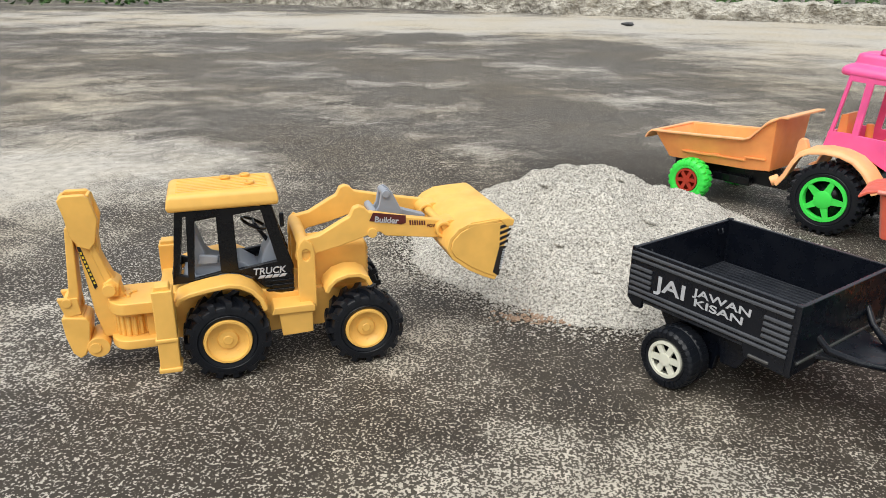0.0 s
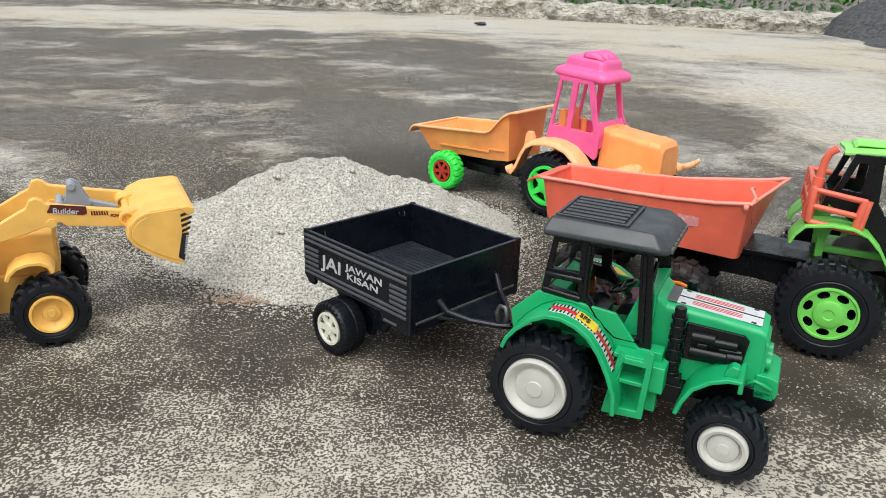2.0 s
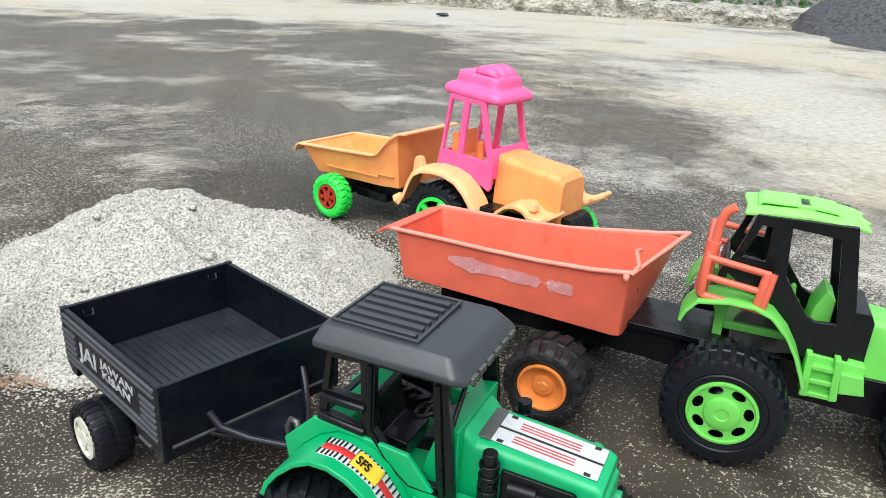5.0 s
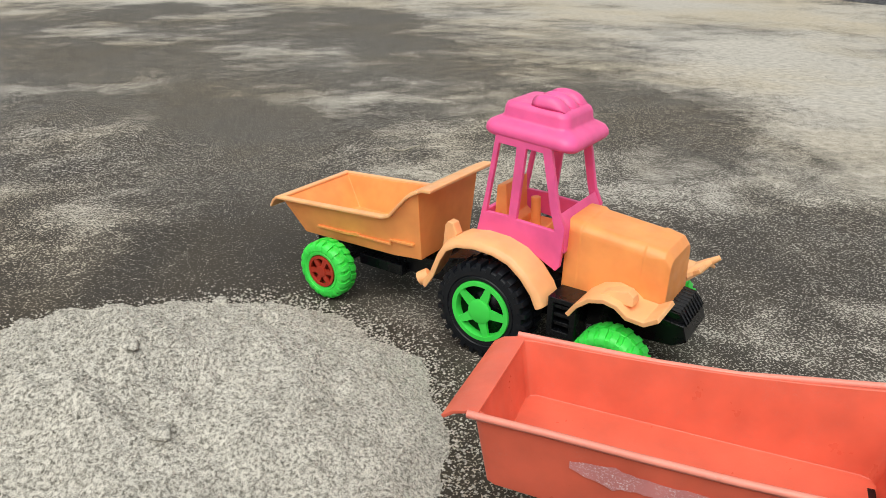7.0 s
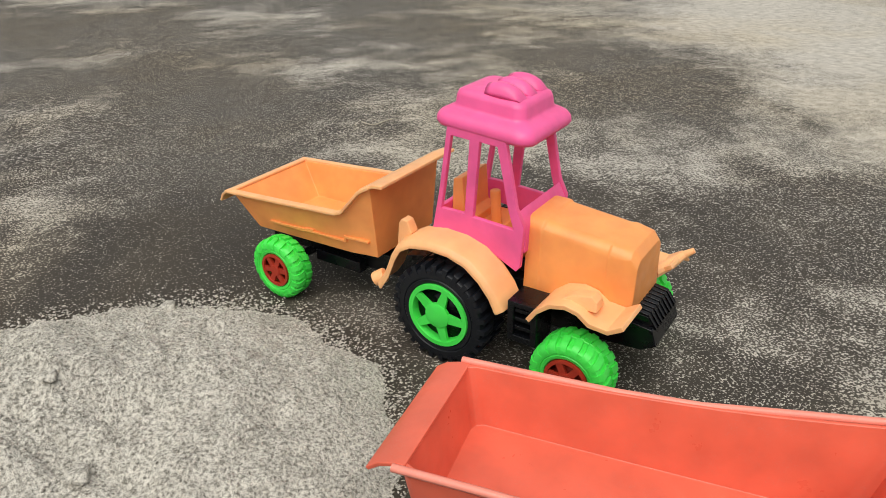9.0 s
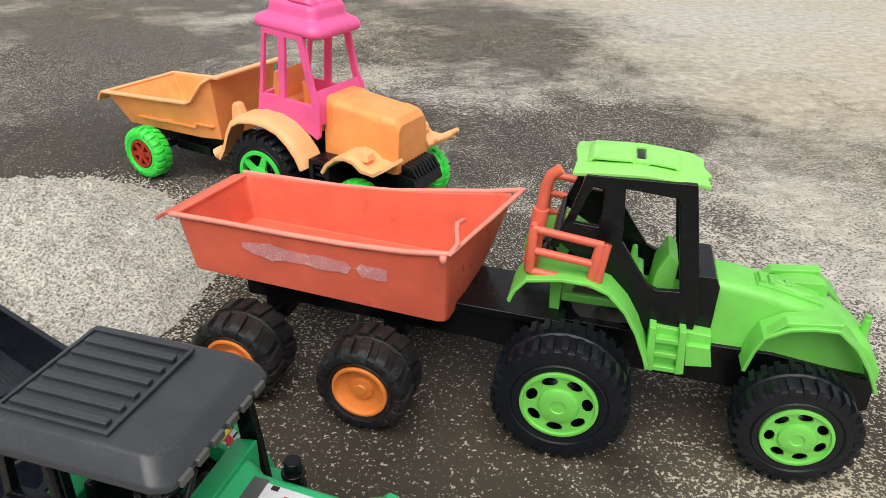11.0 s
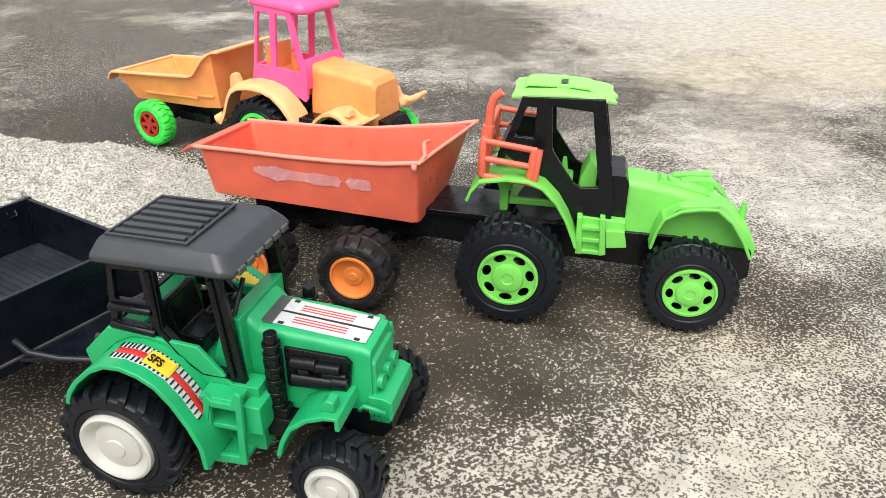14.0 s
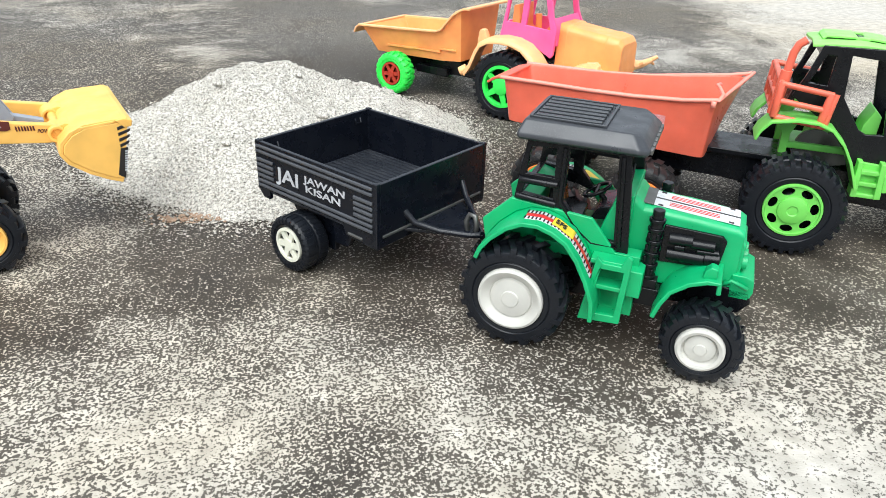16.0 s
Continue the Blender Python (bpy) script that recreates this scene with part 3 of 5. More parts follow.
    lettering("door_word", "TRUCK", 7.0, SILVER, v, on_side(21, 25.2, 68.0, 0), shear=0.15)
    for k in range(4):
        bm = bmesh.new()
        prism(bm, [(24 + 5 * k, 64.8), (28 + 5 * k, 64.8), (30 + 5 * k, 67), (26 + 5 * k, 67)], 25.0, 25.6)
        part("door_stripe", bm, SILVER, v, bevel=0)
    # backhoe
    for a, b in both(-6, 8, cy):
        bm = bmesh.new()
        box(bm, -45, -32, a, b, 18, 75)
        box(bm, -46, -31, a - 1, b + 1, 15.5, 19)
        box(bm, -46, -31.5, a - 0.8, b + 0.8, 38, 41)
        prism(bm, [(-44, 74), (-33, 74), (-34, 78), (-43, 78)], a + 2, b - 2)
        part("stabiliser", bm, YELLOW, v, bevel=0.8)
    bm = bmesh.new()
    box(bm, -44, -34, 6, 88, 38, 56)
    part("rear_frame", bm, YELLOW, v, bevel=0.8)
    mid = 48.0
    for z0, z1, g in ((45, 54, 1.0), (19, 26, 1.05)):
        bm = bmesh.new()
        pts = [(-44, mid - 19 * g)] + [(-66 - 13 * g * math.sin(a), mid - 19 * g * math.cos(a)) for a in [math.pi * k / 12 for k in range(13)]] + [(-44, mid + 19 * g)]
        lo = [bm.verts.new((x, y, z0)) for x, y in pts]
        hi = [bm.verts.new((x, y, z1)) for x, y in pts]
        face(bm, lo)
        face(bm, hi[::-1])
        for i in range(len(pts)):
            j = (i + 1) % len(pts)
            face(bm, (lo[i], lo[j], hi[j], hi[i]))
        part("swing_plate", bm, YELLOW, v, bevel=1.0)
    bm = bmesh.new()
    tube(bm, [(-64, mid, 25), (-64, mid, 46)], 12, 24)
    box(bm, -54, -43, mid - 13, mid + 13, 25, 46)
    gear = part("swing_gear", bm, YELLOW, v, bevel=0.4)
    for k in range(18):
        a = 2 * math.pi * k / 18
        x, y = -64 + 12 * math.cos(a), mid + 12 * math.sin(a)
        bm = bmesh.new()
        tube(bm, [(x, y, 27), (x, y, 41)], 1.3, 6)
        part("tooth", bm, YELLOW, gear, bevel=0)
    bm = bmesh.new()
    for k in range(5):
        a = 0.5 + 1.1 * k
        tube(bm, [(-66, mid, 54.4), (-66 + 7 * math.cos(a), mid + 7 * math.sin(a), 54.4)], 1.3, 6)
    tube(bm, [(-66, mid, 53), (-66, mid, 55.5)], 3, 14)
    part("bolt_boss", bm, YELLOW, v, bevel=0.3)
    bm = bmesh.new()
    prism(bm, [(-84, 24), (-74, 25), (-65, 44), (-69, 62), (-73, 70), (-79, 86), (-79, 100), (-79, 110), (-84, 113), (-93, 110), (-95, 102), (-92, 88), (-90, 66), (-88, 44)], mid - 5, mid + 6)
    boom = part("boom", bm, YELLOW, v, bevel=1.2)
    bm = bmesh.new()
    prism(bm, [(-77, 60), (-72, 63), (-82.5, 98), (-87, 98)], mid - 6.5, mid + 7.5)
    prism(bm, [(-79, 56), (-71, 56), (-69, 65), (-74, 70), (-80, 66)], mid - 8.5, mid + 9.5)
    part("boom_rib", bm, YELLOW, boom, bevel=1.2)
    for a, b in ((mid - 9, mid - 4.5), (mid + 5, mid + 9.5)):
        bm = bmesh.new()
        prism(bm, [(-99.5, 128), (-97, 116), (-95.5, 103), (-91, 95), (-84, 92), (-80, 97), (-76.5, 113), (-80, 128), (-83, 131), (-96, 131)], a, b)
        part("boom_cheek", bm, YELLOW, boom, bevel=1.0)
    bm = bmesh.new()
    box(bm, -99, -96.5, mid - 5, mid + 6, 122, 130)
    box(bm, -82.5, -80, mid - 5, mid + 6, 120, 130)
    part("boom_bridge", bm, YELLOW, boom, bevel=0.8)
    bm = bmesh.new()
    prism(bm, [(-93, 112), (-98, 108), (-102, 62), (-107, 50), (-98, 46), (-95.5, 62)], mid - 8, mid + 7)
    part("dipper", bm, YELLOW, v, bevel=0.9)
    bm = bmesh.new()
    prism(bm, [(-92.5, 94), (-90.5, 94), (-83.5, 64), (-85.5, 62)], mid - 5.5, mid - 4.9)
    part("boom_label", bm, SBLACK, boom, "black strip label with small print", bevel=0)
    for k in range(8):
        bm = bmesh.new()
        z = 66 + 3.2 * k
        x = -84.5 - (z - 64) * 0.235
        prism(bm, [(x - 0.6, z), (x + 0.6, z), (x + 0.3, z + 1.8), (x - 0.9, z + 1.8)], mid - 5.7, mid - 5.4)
        part("print_bar", bm, SYELLOW, boom, bevel=0)
    bm = bmesh.new()
    prism(bm, [(-109, 44), (-107, 45), (-93, 43), (-91, 39), (-93, 24), (-97, 14.5), (-101, 12.5), (-105, 17), (-108, 30)], mid - 11, mid + 12)
    hoe = part("digging_bucket", bm, YELLOW, v, bevel=1.2)
    bm = bmesh.new()
    box(bm, -106, -95, mid - 8.5, mid + 9.5, 41.6, 45.2)
    part("bucket_mouth", bm, YELLOW, hoe, bevel=0.4)
    bm = bmesh.new()
    tube(bm, [(-88, mid - 12, 20), (-88, mid + 13, 20)], 7.5, 20)
    tube(bm, [(-90, mid - 13, 20), (-90, mid - 11.5, 20)], 4, 14)
    tube(bm, [(-104, mid - 10, 55), (-104, mid + 12, 55)], 3.2, 12)
    tube(bm, [(-76, mid - 12, 62), (-76, mid + 14, 62)], 4.5, 14)
    prism(bm, [(-110, 58), (-97, 58), (-96, 46), (-106, 44)], mid - 9, mid - 5)
    prism(bm, [(-110, 58), (-97, 58), (-96, 46), (-106, 44)], mid + 7, mid + 11)
    part("pivot_pin", bm, YELLOW, v, bevel=0.4)
    wheels(v, [(0, 0, 0, 0.2), (0, 94, 1, 0.5)], 30, 25, 16.2, RUBBER, YELLOW, "dish", 15, 3.3, "chevron", "black rubber tyre with chevron lugs", "yellow dished rim")
    wheels(v, [(97, -3, 0, 0.7), (97, 97, 1, 0.1)], 28.5, 24, 15.2, RUBBER, YELLOW, "dish", 15, 3.3, "chevron", "black rubber tyre with chevron lugs", "yellow dished rim")


# ---- green tractor with black trailer ----
def green_tractor():
    v = thing("toy_tractor", place(0.2905, 0.3555, -33), "dark green toy tractor with black cab and white wheels", "toy tractor", "toy tractors")
    cy = 60.0
    bm = bmesh.new()
    prism(bm, [(-12, 26), (60, 24), (70, 34), (134, 36), (140, 44), (138, 52), (60, 54), (-10, 60)], 42, 78)
    part("chassis", bm, BLACK, v, bevel=1.0)
    bm = bmesh.new()
    loft(bm, [section(58, 41, 79, 46, 103, 5), section(64, 41, 79, 46, 100, 5), section(68, 41.5, 78.5, 46, 95.5, 5), section(100, 42, 78, 46, 93.5, 4), section(124, 43, 77, 46, 91, 4), section(128, 43.5, 76.5, 46, 89, 4)])
    part("hood", bm, GREEN, v, bevel=0.6)
    bm = bmesh.new()
    loft(bm, [section(127, 45, 75, 48, 84, 3), section(130, 45, 75, 48, 82, 3)])
    prism(bm, [(126, 46), (138, 46), (140, 52), (139, 60), (134, 62), (126, 62)], 42, 78)
    part("grille", bm, GREEN, v, bevel=0.7)
    for y in (46, 56.5, 67):
        bm = bmesh.new()
        revolve(bm, [(0, 0), (4.2, 0), (4.2, 5), (3.4, 6), (0, 6)], 18)
        part("headlight", bm, GREEN, v, bevel=0.3, at=Matrix.Translation((133 * MM, (y + 3.5) * MM, 68 * MM)) @ Matrix.Rotation(radians(90), 4, "Z"))
    bm = bmesh.new()
    tube(bm, [(123, 42, 56), (123, 38, 56), (126, 37, 60), (131, 38, 58), (136, 40, 55)], 1.3, 8)
    part("front_hook", bm, GREEN, v, bevel=0)
    # hood sticker
    slope = lambda x: 95.9 - (x - 68) * 0.078
    bm = bmesh.new()
    prism(bm, [(73, slope(73)), (124, slope(124) - 0.1), (124, slope(124) + 0.25), (73, slope(73) + 0.25)], 47.8, 72.2)
    sticker = part("hood_sticker", bm, STICKER, v, "white sticker with red and black stripes", bevel=0)
    for y0, y1, x0, x1, m in ((59.2, 60.6, 73, 124, SBLACK), (51.6, 52.3, 82, 112, SRED), (53.8, 54.5, 82, 112, SRED), (56.0, 56.7, 82, 112, SRED), (63.2, 63.9, 82, 112, SRED), (65.4, 66.1, 82, 112, SRED), (67.6, 68.3, 82, 112, SRED),
                              (48.2, 50.4, 117.5, 120.5, SBLACK), (69.6, 71.8, 117.5, 120.5, SBLACK), (48.2, 50.4, 75.5, 78.5, SBLACK), (69.6, 71.8, 75.5, 78.5, SBLACK)):
        bm = bmesh.new()
        prism(bm, [(x0, slope(x0) + 0.2), (x1, slope(x1) + 0.2), (x1, slope(x1) + 0.5), (x0, slope(x0) + 0.5)], y0, y1)
        part("stripe", bm, m, sticker, bevel=0)
    bm = bmesh.new()
    prism(bm, [(66.5, slope(68) + 0.1), (73, slope(73) + 0.1), (73, slope(73) + 1.0), (66.5, slope(68) + 1.0)], 47, 73)
    part("hood_vent", bm, STEEL, v, "grey hood vent", bevel=0.2)
    for s, (a, b) in zip((1, -1), both(38.5, 42.5, cy)):
        bm = bmesh.new()
        prism(bm, [(82, 62), (117, 64), (119, 83), (116, 86), (82, 87)], a + 1.5 if s > 0 else a, b if s > 0 else b - 1.5)
        eng = part("engine_panel", bm, BLACK, v, "black moulded engine panel", bevel=0.5)
        o = a + 1 if s > 0 else b - 1
        for k, (x0, x1, z, r) in enumerate(((86, 100, 79, 3.6), (99, 113, 78, 3.0), (86, 108, 69, 4.0), (108, 117, 70, 4.2), (90, 96, 74, 2.4), (103, 116, 74, 2.0))):
            bm = bmesh.new()
            tube(bm, [(x0, o, z), (x1, o, z + 0.5)], r, 12)
            part("engine_cylinder", bm, BLACK, eng, bevel=0.4)
    for a in (36.0, 84.0):
        bm = bmesh.new()
        tube(bm, [(77.5, a, 44), (77.5, a, 92)], 4.0, 16)
        for z in (52, 60, 68, 76, 84, 90):
            tube(bm, [(77.5, a, z), (77.5, a, z + 2.4)], 5.0, 16)
        for k in range(4):
            for z in (55, 63, 71, 79):
                q = math.pi / 2 * k + 0.6
                tube(bm, [(77.5 + 3.9 * math.cos(q), a + 3.9 * math.sin(q), z), (77.5 + 3.9 * math.cos(q), a + 3.9 * math.sin(q), z + 4)], 1.3, 6)
        tube(bm, [(77.5, a, 92), (77.5, a, 98)], 3.6, 16)
        box(bm, 72, 86, a - 5, a + 5, 34, 46)
        box(bm, 70, 84, a - 4, a + 4, 46, 52)
        part("exhaust_pipe", bm, BLACK, v, "black ribbed upright exhaust", bevel=0.5)
    # fenders and steps
    arc = [(-27, 58), (-24, 66), (-18, 74), (-8, 83), (2, 88), (12, 88.5), (22, 85.5), (31, 80), (39, 70), (46, 57), (51, 44), (52, 30)]
    for s, (a, b) in zip((1, -1), both(2, 30, cy)):
        bm = bmesh.new()
        strip(bm, arc, 3.0, a, b)
        prism(bm, [(-27, 58), (-24, 66), (-18, 74), (-8, 83), (2, 88), (12, 88.5), (22, 85.5), (31, 80), (39, 70), (46, 57), (51, 44), (52, 30), (60, 30), (62, 62), (40, 88), (-12, 92), (-30, 74)], b - 3 if s > 0 else a, b if s > 0 else a + 3)
        fend = part("rear_fender", bm, GREEN, v, bevel=0.8)
        # printed band across the fender top
        band = [p for p in arc[4:10]]
        for (lo, hi, m, h) in ((7, 20, STICKER, 0.25), (11.2, 15.4, SRED, 0.5)):
            bm = bmesh.new()
            strip(bm, [(x, z + h) for x, z in band], 0.5, a + lo if s > 0 else b - hi, a + hi if s > 0 else b - lo)
            part("band", bm, m, fend, "white band with black hatching and red stripe", bevel=0)
        for k in range(22):
            f = k / 21 * (len(band) - 1)
            i = min(int(f), len(band) - 2)
            x = band[i][0] + (band[i + 1][0] - band[i][0]) * (f - i)
            z = band[i][1] + (band[i + 1][1] - band[i][1]) * (f - i)
            dx, dz = band[i + 1][0] - band[i][0], band[i + 1][1] - band[i][1]
            q = math.hypot(dx, dz)
            dx, dz = dx / q * 0.45, dz / q * 0.45
            for lo, hi in ((7.2, 10.8), (15.8, 19.8)):
                bm = bmesh.new()
                prism(bm, [(x - dx, z - dz), (x + dx, z + dz), (x + dx - dz * 1.5, z + dz + 0.55 + abs(dx) * 0.2), (x - dx - dz * 1.5, z - dz + 0.55 + abs(dx) * 0.2)], a + lo if s > 0 else b - hi, a + hi if s > 0 else b - lo)
                part("hatch", bm, SBLACK, fend, bevel=0)
        p0, p1 = Vector((20, 0, 86.9)), Vector((31.5, 0, 80.3))
        bm = bmesh.new()
        strip(bm, [(19, 87.4), (22, 86.6), (31, 81.1), (32.5, 79.6)], 0.6, a + 8.5 if s > 0 else b - 18.5, a + 18.5 if s > 0 else b - 8.5)
        tag = part("badge", bm, SYELLOW, fend, "yellow badge with black letters", bevel=0)
        if s > 0:
            d = (p1 - p0).normalized()
            up = Vector((-d.z, 0, d.x))
            rot = Matrix((d, Vector((0, 1, 0)), up)).transposed().to_4x4()
            lettering("badge_word", "SFS", 7.0, SBLACK, tag, Matrix.Translation((20.8 * MM, (a + 10.5) * MM, 88.0 * MM)) @ rot, squash=0.8)
        bm = bmesh.new()
        yy = (a + 12, a + 15) if s > 0 else (b - 15, b - 12)
        plate(bm, [(41, 24), (67, 26), (69, 72), (66, 74), (63, 66), (52, 66), (48, 70)], [[(47, 30), (63, 31), (65, 62), (51, 62)]], *yy)
        ladder = part("step_frame", bm, GREEN, v, bevel=0.6)
        for x0, x1, z in ((44, 66, 64), (45, 66, 47), (43, 66, 26)):
            bm = bmesh.new()
            box(bm, x0, x1, a + 14 if s > 0 else a, b if s > 0 else b - 14, z, z + 3)
            part("step", bm, GREEN, ladder, bevel=0.6)
        bm = bmesh.new()
        box(bm, 45, 72, b - 3 if s > 0 else a, b + 9 if s > 0 else a + 3, 26, 68)
        part("step_back", bm, GREEN, ladder, bevel=0.6)
        bm = bmesh.new()
        box(bm, 66, 76, a + 17 if s > 0 else b - 33, a + 33 if s > 0 else b - 17, 44, 62)
        part("step_guard", bm, GREEN, v, bevel=0.8)
    for s, (a, b) in zip((1, -1), both(15, 43, cy)):
        bm = bmesh.new()
        strip(bm, [(84, 36), (87, 46), (92, 56), (102, 64), (112, 68), (120, 68), (121, 60)], 3.0, a, b)
        part("front_fender", bm, GREEN, v, bevel=0.9)
        bm = bmesh.new()
        prism(bm, [(109, 67), (117, 68), (117, 74), (113, 75), (110, 72)], a + 4 if s > 0 else b - 12, a + 12 if s > 0 else b - 4)
        part("fender_lamp", bm, GREEN, v, bevel=0.9)
    bm = bmesh.new()
    box(bm, -14, 62, 30, 90, 58, 66)
    prism(bm, [(-16, 62), (4, 62), (4, 92), (-10, 96)], 30, 90)
    prism(bm, [(40, 64), (62, 64), (62, 104), (52, 102), (46, 84)], 35, 85)
    part("cab_floor", bm, GREEN, v, bevel=0.8)
    bm = bmesh.new()
    prism(bm, [(10, 66), (28, 66), (30, 78), (16, 80), (12, 100), (8, 100), (7, 78)], 47, 73)
    part("seat", bm, BLACK, v, bevel=1.0)
    bm = bmesh.new()
    prism(bm, [(36, 80), (52, 82), (52, 92), (40, 88)], 44, 76)
    c0, u0 = Vector((36, 60, 94)), Vector((0, 1, 0))
    t0 = Vector((-0.5, 0, 0.86))
    w0 = t0.cross(u0)
    tube(bm, [c0 + u0 * (9 * math.cos(q)) + w0 * (9 * math.sin(q)) for q in [2 * math.pi * k / 24 for k in range(25)]], 1.3, 8)
    tube(bm, [c0 - u0 * 9, c0 + u0 * 9], 1.1, 6)
    tube(bm, [c0, (46, 60, 84)], 1.6, 8)
    part("steering_wheel", bm, BLACK, v, bevel=0.3)
    # cab
    outer = [(-11, 90), (2, 87), (20, 84), (32, 80), (43, 70), (64, 67), (61, 100), (57, 133), (-5, 132), (-8, 112)]
    wins = [[(-4.5, 109), (-2.5, 127), (13, 128), (13.5, 109)], [(-6, 96), (-4.5, 102), (13.5, 102), (14, 94)], [(21, 129), (50, 129.5), (54.5, 74), (42, 74), (31, 83), (20.5, 95)]]
    for s, (a, b) in zip((1, -1), both(29, 33, cy)):
        bm = bmesh.new()
        plate(bm, outer, wins, a, b)
        side = part("cab_side", bm, BLACK, v, bevel=0.7)
        bm = bmesh.new()
        o = a - 0.8 if s > 0 else b + 0.8
        tube(bm, [(18.5, o, 129), (18.5, o, 95), (30, o, 80), (41, o, 71.5), (58, o, 71.5), (53, o, 129)], 1.4, 8)
        tube(bm, [(-8, o, 105), (16, o, 105)], 2.2, 8)
        tube(bm, [(-9, o, 94), (16, o, 92)], 2.2, 8)
        part("door_trim", bm, BLACK, side, bevel=0)
    for x0, x1, z0, z1 in ((52, 57, 126, 133), (-5, 0, 126, 132), (-10, -6, 92, 96)):
        bm = bmesh.new()
        box(bm, x0, x1, 32, 88, z0, z1)
        part("cab_beam", bm, BLACK, v, bevel=0.5)
    bm = bmesh.new()
    tube(bm, [(57, 36, 100), (57, 52, 118)], 1.4, 6)
    part("wiper", bm, BLACK, v, bevel=0)
    bm = bmesh.new()
    loft(bm, [[(-11, 26, 131), (60, 26, 131.5), (65, 30, 130), (65, 90, 130), (60, 94, 131.5), (-11, 94, 131)],
              [(-12.5, 25, 134.5), (61, 25, 135), (67.5, 29, 133.5), (67.5, 91, 133.5), (61, 95, 135), (-12.5, 95, 134.5)],
              [(-9, 32, 143), (55, 32, 143.5), (61, 36, 141), (61, 84, 141), (55, 88, 143.5), (-9, 88, 143)]])
    roof = part("roof", bm, WORN_SHEEN_BLACK, v, "black ribbed cab roof", bevel=2.0)
    for k in range(6):
        bm = bmesh.new()
        y = 38.5 + 7.4 * k
        box(bm, -4, 36, y, y + 3.4, 142.6, 144.6)
        part("rib", bm, WORN_SHEEN_BLACK, roof, bevel=0.5)
    bm = bmesh.new()
    plate(bm, [(-7, -85), (39.5, -85), (39.5, -35), (-7, -35)], [[(-5.4, -83.4), (38, -83.4), (38, -36.6), (-5.4, -36.6)]], 142.8, 144.2)
    for vert in bm.verts:
        vert.co = (vert.co.x, -vert.co.z, vert.co.y)
    part("roof_border", bm, WORN_SHEEN_BLACK, roof, bevel=0.3)
    for k in range(6):
        bm = bmesh.new()
        y = 32 + 9.5 * k
        box(bm, 66.4, 68.2, y, y + 6.5, 131.8, 135.0)
        part("roof_lamp", bm, STEEL, roof, "worn silver roof lamp", bevel=0.3)
    wheels(v, [(0, 0, 0, 0.3), (0, 120, 1, 0.9)], 35.2, 27, 21.0, RUBBER, WHITE, "dome", 20, 2.8, "chevron", "black rubber tyre with angled lugs", "white domed rim")
    wheels(v, [(116.5, 9, 0, 0.1), (116.5, 111, 1, 0.4)], 25, 23, 14.3, RUBBER, WHITE, "dome", 20, 2.0, "chevron", "black rubber tyre with angled lugs", "white domed rim")
    bm = bmesh.new()
    box(bm, -36, -8, 50, 70, 30, 40)
    for y in (46, 54, 62, 70):
        tube(bm, [(-10, y, 38), (-36, y, 36), (-42, y, 40)], 2.4, 8)
    part("rear_hitch", bm, BLACK, v, bevel=0.6)
    bm = bmesh.new()
    tube(bm, [(-30, 48, 30), (-36, 46, 26), (-42, 47, 25), (-45, 51, 27), (-41, 53, 28)], 1.6, 8)
    part("hook", bm, STEEL, v, "bent grey wire hook", bevel=0)


